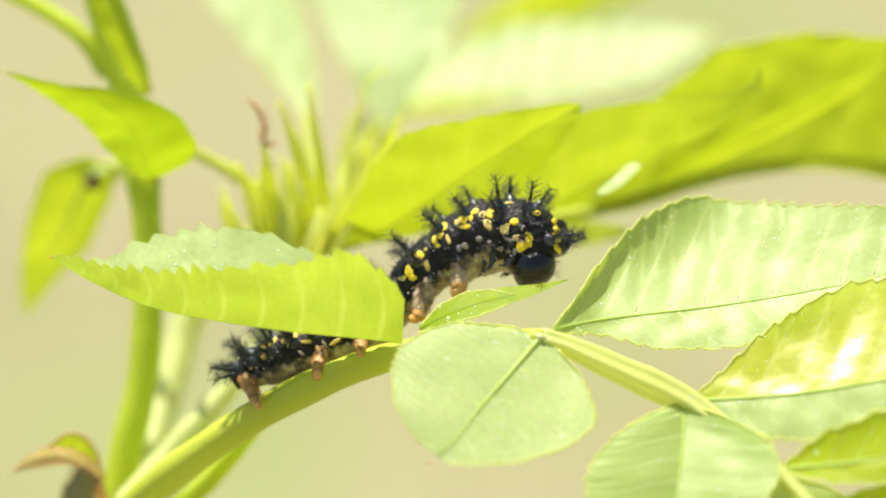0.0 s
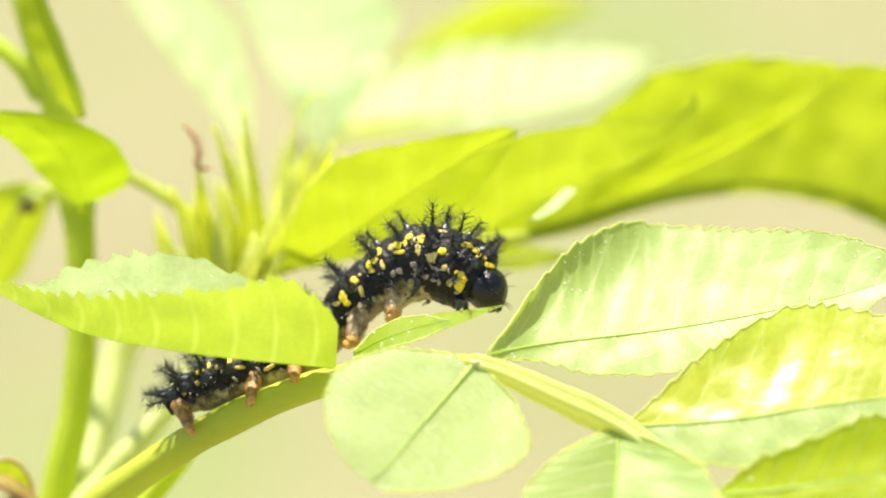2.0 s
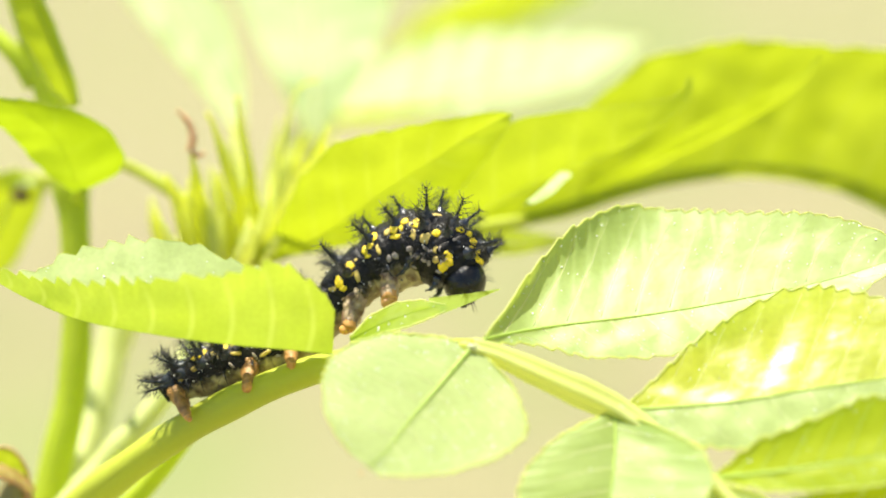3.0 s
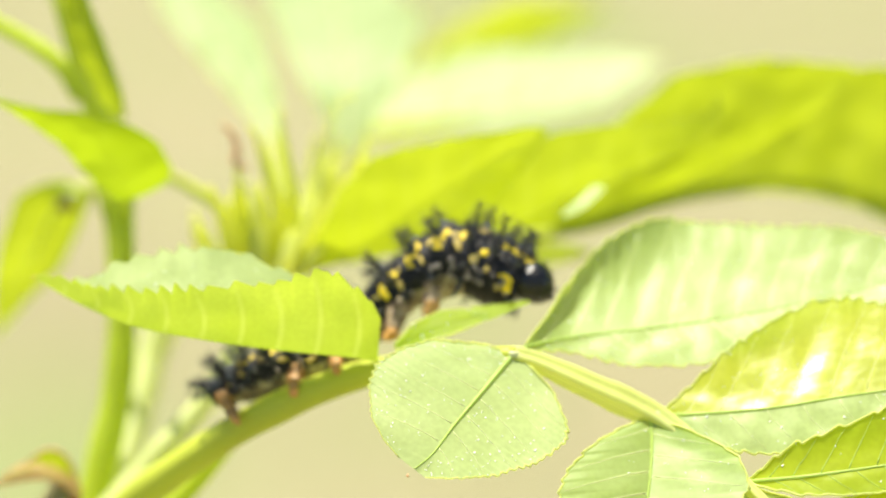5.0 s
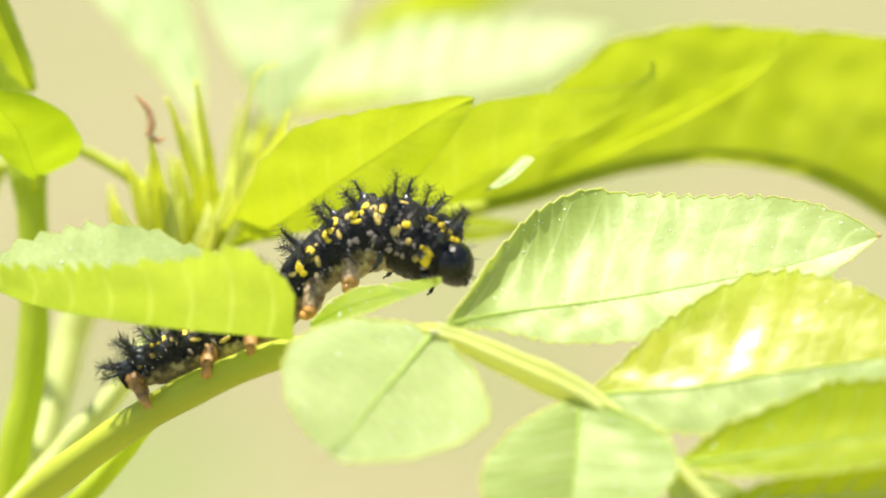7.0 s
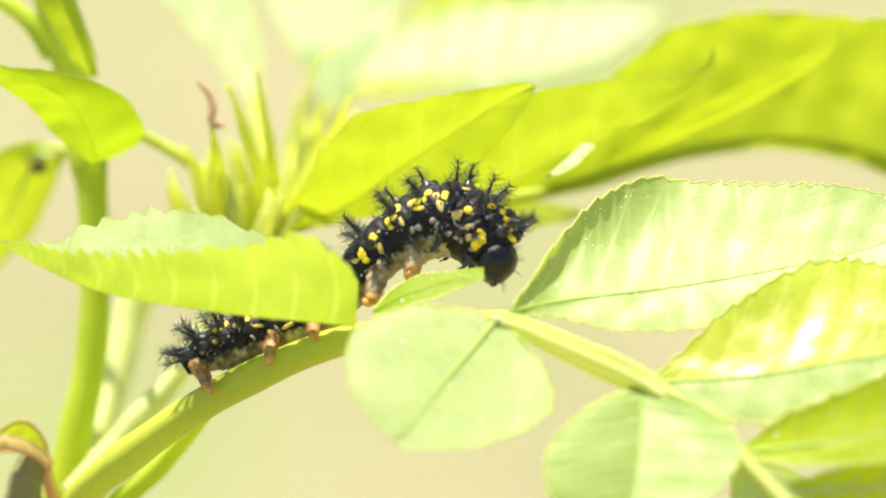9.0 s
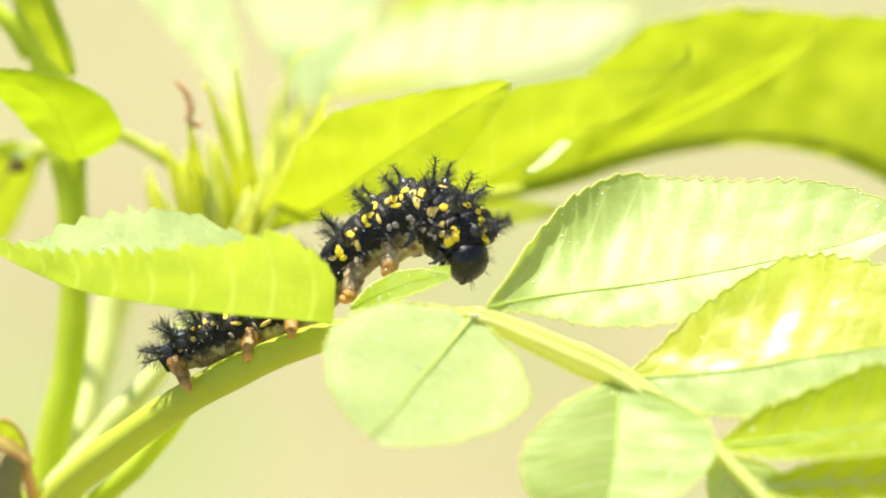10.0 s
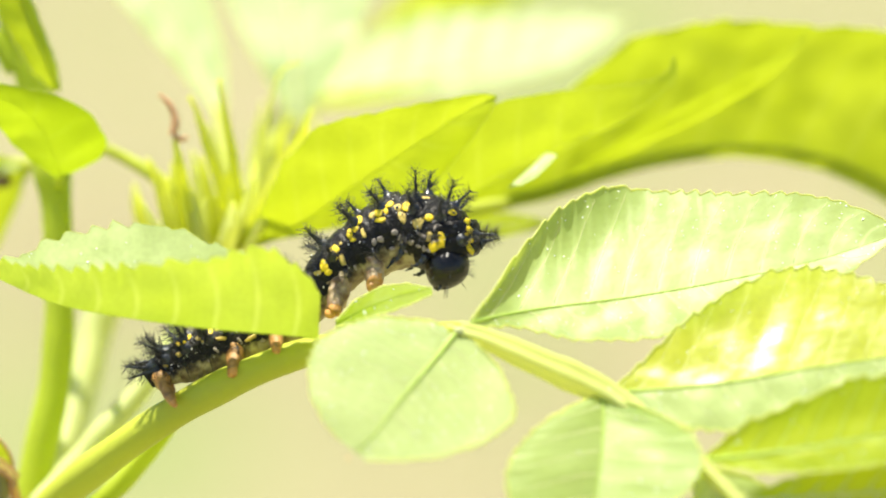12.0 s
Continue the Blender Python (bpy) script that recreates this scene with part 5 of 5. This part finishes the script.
def build_head():
    bm = bmesh.new()
    bmesh.ops.create_uvsphere(bm, u_segments=32, v_segments=24, radius=1.64 * MM)
    for v in bm.verts:
        p = v.co / MM
        p.x *= 0.9 if p.x > 0 else 1.0
        p.y *= 1.1
        crease = math.exp(-(p.y / 0.16) ** 2) * (1 if p.z > -0.4 else 0) * (0.5 + 0.5 * min(1, max(-1, p.x + p.z)))
        p *= 1 - 0.07 * crease
        if p.z < -0.6:
            p.x += 0.25 * (-0.6 - p.z)
        v.co = p * MM
    head = part("head", bm, HEAD, caterpillar, "glossy black head capsule")
    for side in (-1, 1):
        bm = bmesh.new()
        tube(bm, [Vector(q) * MM for q in ((0.75, side * 0.35, -1.1), (0.9, side * 0.28, -1.35), (0.82, side * 0.1, -1.52))], lambda t: MM * (0.32 - 0.2 * t), 8)
        part("mandible", bm, HEAD, head)
        bm = bmesh.new()
        tube(bm, [Vector(q) * MM for q in ((0.7, side * 0.8, -1.0), (0.95, side * 0.95, -1.2), (1.05, side * 1.0, -1.45))], lambda t: MM * (0.14 - 0.1 * t), 6)
        part("feeler", bm, SPINE, head)
        for k in range(5):
            a = -0.3 + 0.35 * k
            bm = bmesh.new()
            out = Vector((math.cos(a) * 0.62, side * 0.84, -0.45 - 0.25 * math.sin(a))).normalized()
            bmesh.ops.create_icosphere(bm, subdivisions=1, radius=0.1 * MM, matrix=Matrix.Translation(out * 1.5 * MM))
            part("eye", bm, HEAD, head)
    rnd = random.Random(77)
    bm = bmesh.new()
    for i in range(46):
        a, b = rnd.uniform(0, 2 * math.pi), rnd.uniform(-0.7, 1.2)
        out = Vector((math.cos(a) * math.cos(b), math.sin(a) * math.cos(b), math.sin(b)))
        tube(bm, [out * 1.38 * MM, out * 1.9 * MM, (out * 2.2 + Vector((0.1, 0, -0.1))) * MM], lambda t: MM * (0.028 - 0.02 * t), 4)
    part("bristles", bm, SPINE, head)
    tagged(head.children[-1], kind="stuff")
    return head


HEAD_PART = build_head()
FRONT = []
for i, (length, r0, r1) in enumerate(((2.1, 2.45, 2.62), (2.0, 2.62, 2.58), (1.8, 2.72, 2.42))):
    seg = segment("segment", length, r0, r1, 300 + i, 5, FRONT_SPOTS[i], warts=4, skin=NECK_SKIN if i == 0 else FRONT_SKIN, belly=0.1 if i == 0 else 0.0)
    root, tip = (((-1.2, -1.77), (-1.5, -3.05)), ((-1.01, -2.1), (-1.06, -3.37)), ((0.9, -1.85), (1.25, -2.75)))[i]
    true_leg(seg, root, tip, -1)
    true_leg(seg, (root[0] + 0.3, root[1]), (tip[0] + 0.35, tip[1] * 0.96), 1)
    FRONT.append(seg)

# where the head is and which way its crown-to-mouth line points: seconds, place, degrees below level
HEAD_AT = [
    (0.0, (6.43, 0, -1.25), 100), (0.5, (6.37, 0, -1.3), 98), (1.0, (6.13, 0, -1.34), 92), (1.5, (6.47, 0, -1.37), 72), (2.0, (7.8, 0, -1.06), 42), (2.5, (7.64, 0, -1.28), 48), (3.0, (6.46, 0, -1.68), 74),
]
HEAD_AT += [
    (4.0, (6.63, 0, -1.86), 55), (5.0, (8.63, 0, -0.99), 22), (5.5, (8.96, 0, -0.96), 20), (6.0, (8.51, 0, -1.11), 34), (6.5, (8.46, 0, -1.2), 34), (7.5, (8.2, 0, -1.7), 50),
    (8.5, (7.62, 0, -1.95), 66), (9.0, (6.98, 0, -2.14), 78), (9.5, (7.27, 0, -2.26), 74), (10.0, (6.58, 0, -2.27), 84), (10.5, (6.84, 0, -2.48), 76), (11.0, (6.75, 0, -2.3), 84), (11.5, (6.5, 0, -2.1), 92), (12.0, (6.23, 0, -1.8), 98),
]


def front_poses(place, angle):
    """Poses of the three front rings and the head for one stance of the head."""
    a, before, h = Vector(REAR[-1]), Vector(REAR[-2]), Vector(place)
    down = radians(angle)
    way = Vector((math.cos(down), 0, -math.sin(down)))
    neck = h - way * 1.35
    u, w = (a - before).normalized() * 5.0, way * 4.6
    poses = []
    for f, sag in ((0.33, 0.5), (0.62, 0.55), (0.91, 0.25)):
        p = a * (2 * f ** 3 - 3 * f * f + 1) + u * (f ** 3 - 2 * f * f + f) + neck * (3 * f * f - 2 * f ** 3) + w * (f ** 3 - f * f)
        d = a * (6 * f * f - 6 * f) + u * (3 * f * f - 4 * f + 1) + neck * (6 * f - 6 * f * f) + w * (3 * f * f - 2 * f)
        ring = body_pose(p, d)
        poses.append(ring @ Matrix.Translation((0, 0, -sag * MM)))
    level = radians(angle - 38)
    poses.append(body_pose(h + Vector((0, -1.1, 0)), (math.cos(level), 0, -math.sin(level))))
    return poses


# ---- bites of the leaflet tip that the animal takes one after another ----
BITES = []
TIP_BASE = (3.9, -3.5, -3.45)
tip_line = curve([TIP_BASE, (5.09, -3.4, -3.19), (7.0, -3.2, -2.7), (8.9, -3.0, -2.15)], 7)
feeding = thing("leaf_tip", TIP_BASE, "green tip of the small leaflet, being eaten in bites", "leaf")
UPPER, LOWER = (1.05, 0.95, 0.8, 0.66, 0.5, 0.34, 0.18, 0.03), (0.0, 0.86, 0.78, 0.64, 0.48, 0.32, 0.17, 0.03)
for i in range(7):
    a, b = tip_line[i], tip_line[i + 1]
    bm = bmesh.new()
    for side, edge in (((0, 0.75, 0.66), UPPER), ((0, -0.75, -0.66), LOWER)):
        s, o = Vector(side), (a + b) / 2
        if edge[i + 1] > 0 and edge[i] > 0:
            q = [(p - o) * MM for p in (a, b, b + s * edge[i + 1], o + s * (edge[i] + edge[i + 1]) * 0.51, a + s * edge[i])]
            bm.faces.new([bm.verts.new(p) for p in (q if side[1] > 0 else q[::-1])])
    bite = part("bite", bm, LEAF_MATTE, feeding, smooth=False)
    rest = Matrix.Translation(((a + b) / 2 - Vector(TIP_BASE)) * MM)
    bite.matrix_basis = rest
    BITES.append((bite, rest, (11.6, 10.8, 9.9, 8.8, 7.8, 6.2, 3.6)[i]))


def motions():
    tracks = [[] for _ in range(4)]
    for t, place, angle in HEAD_AT:
        for track, m in zip(tracks, front_poses(place, angle)):
            track.append((t, m))
    for ob, track in zip((*FRONT, HEAD_PART), tracks):
        walk(ob, track)
    shift = Vector(TIP_BASE)
    for ob, rest, when in BITES:
        rows = [(0.0, rest), (min(when - 0.4, 12.0), rest)]
        for t, place, angle in HEAD_AT:
            if t > when - 0.05:
                rows.append((t if len(rows) > 2 else max(t, when), Matrix.Translation((Vector(place) - shift) * MM)))
        walk(ob, rows)


motions()
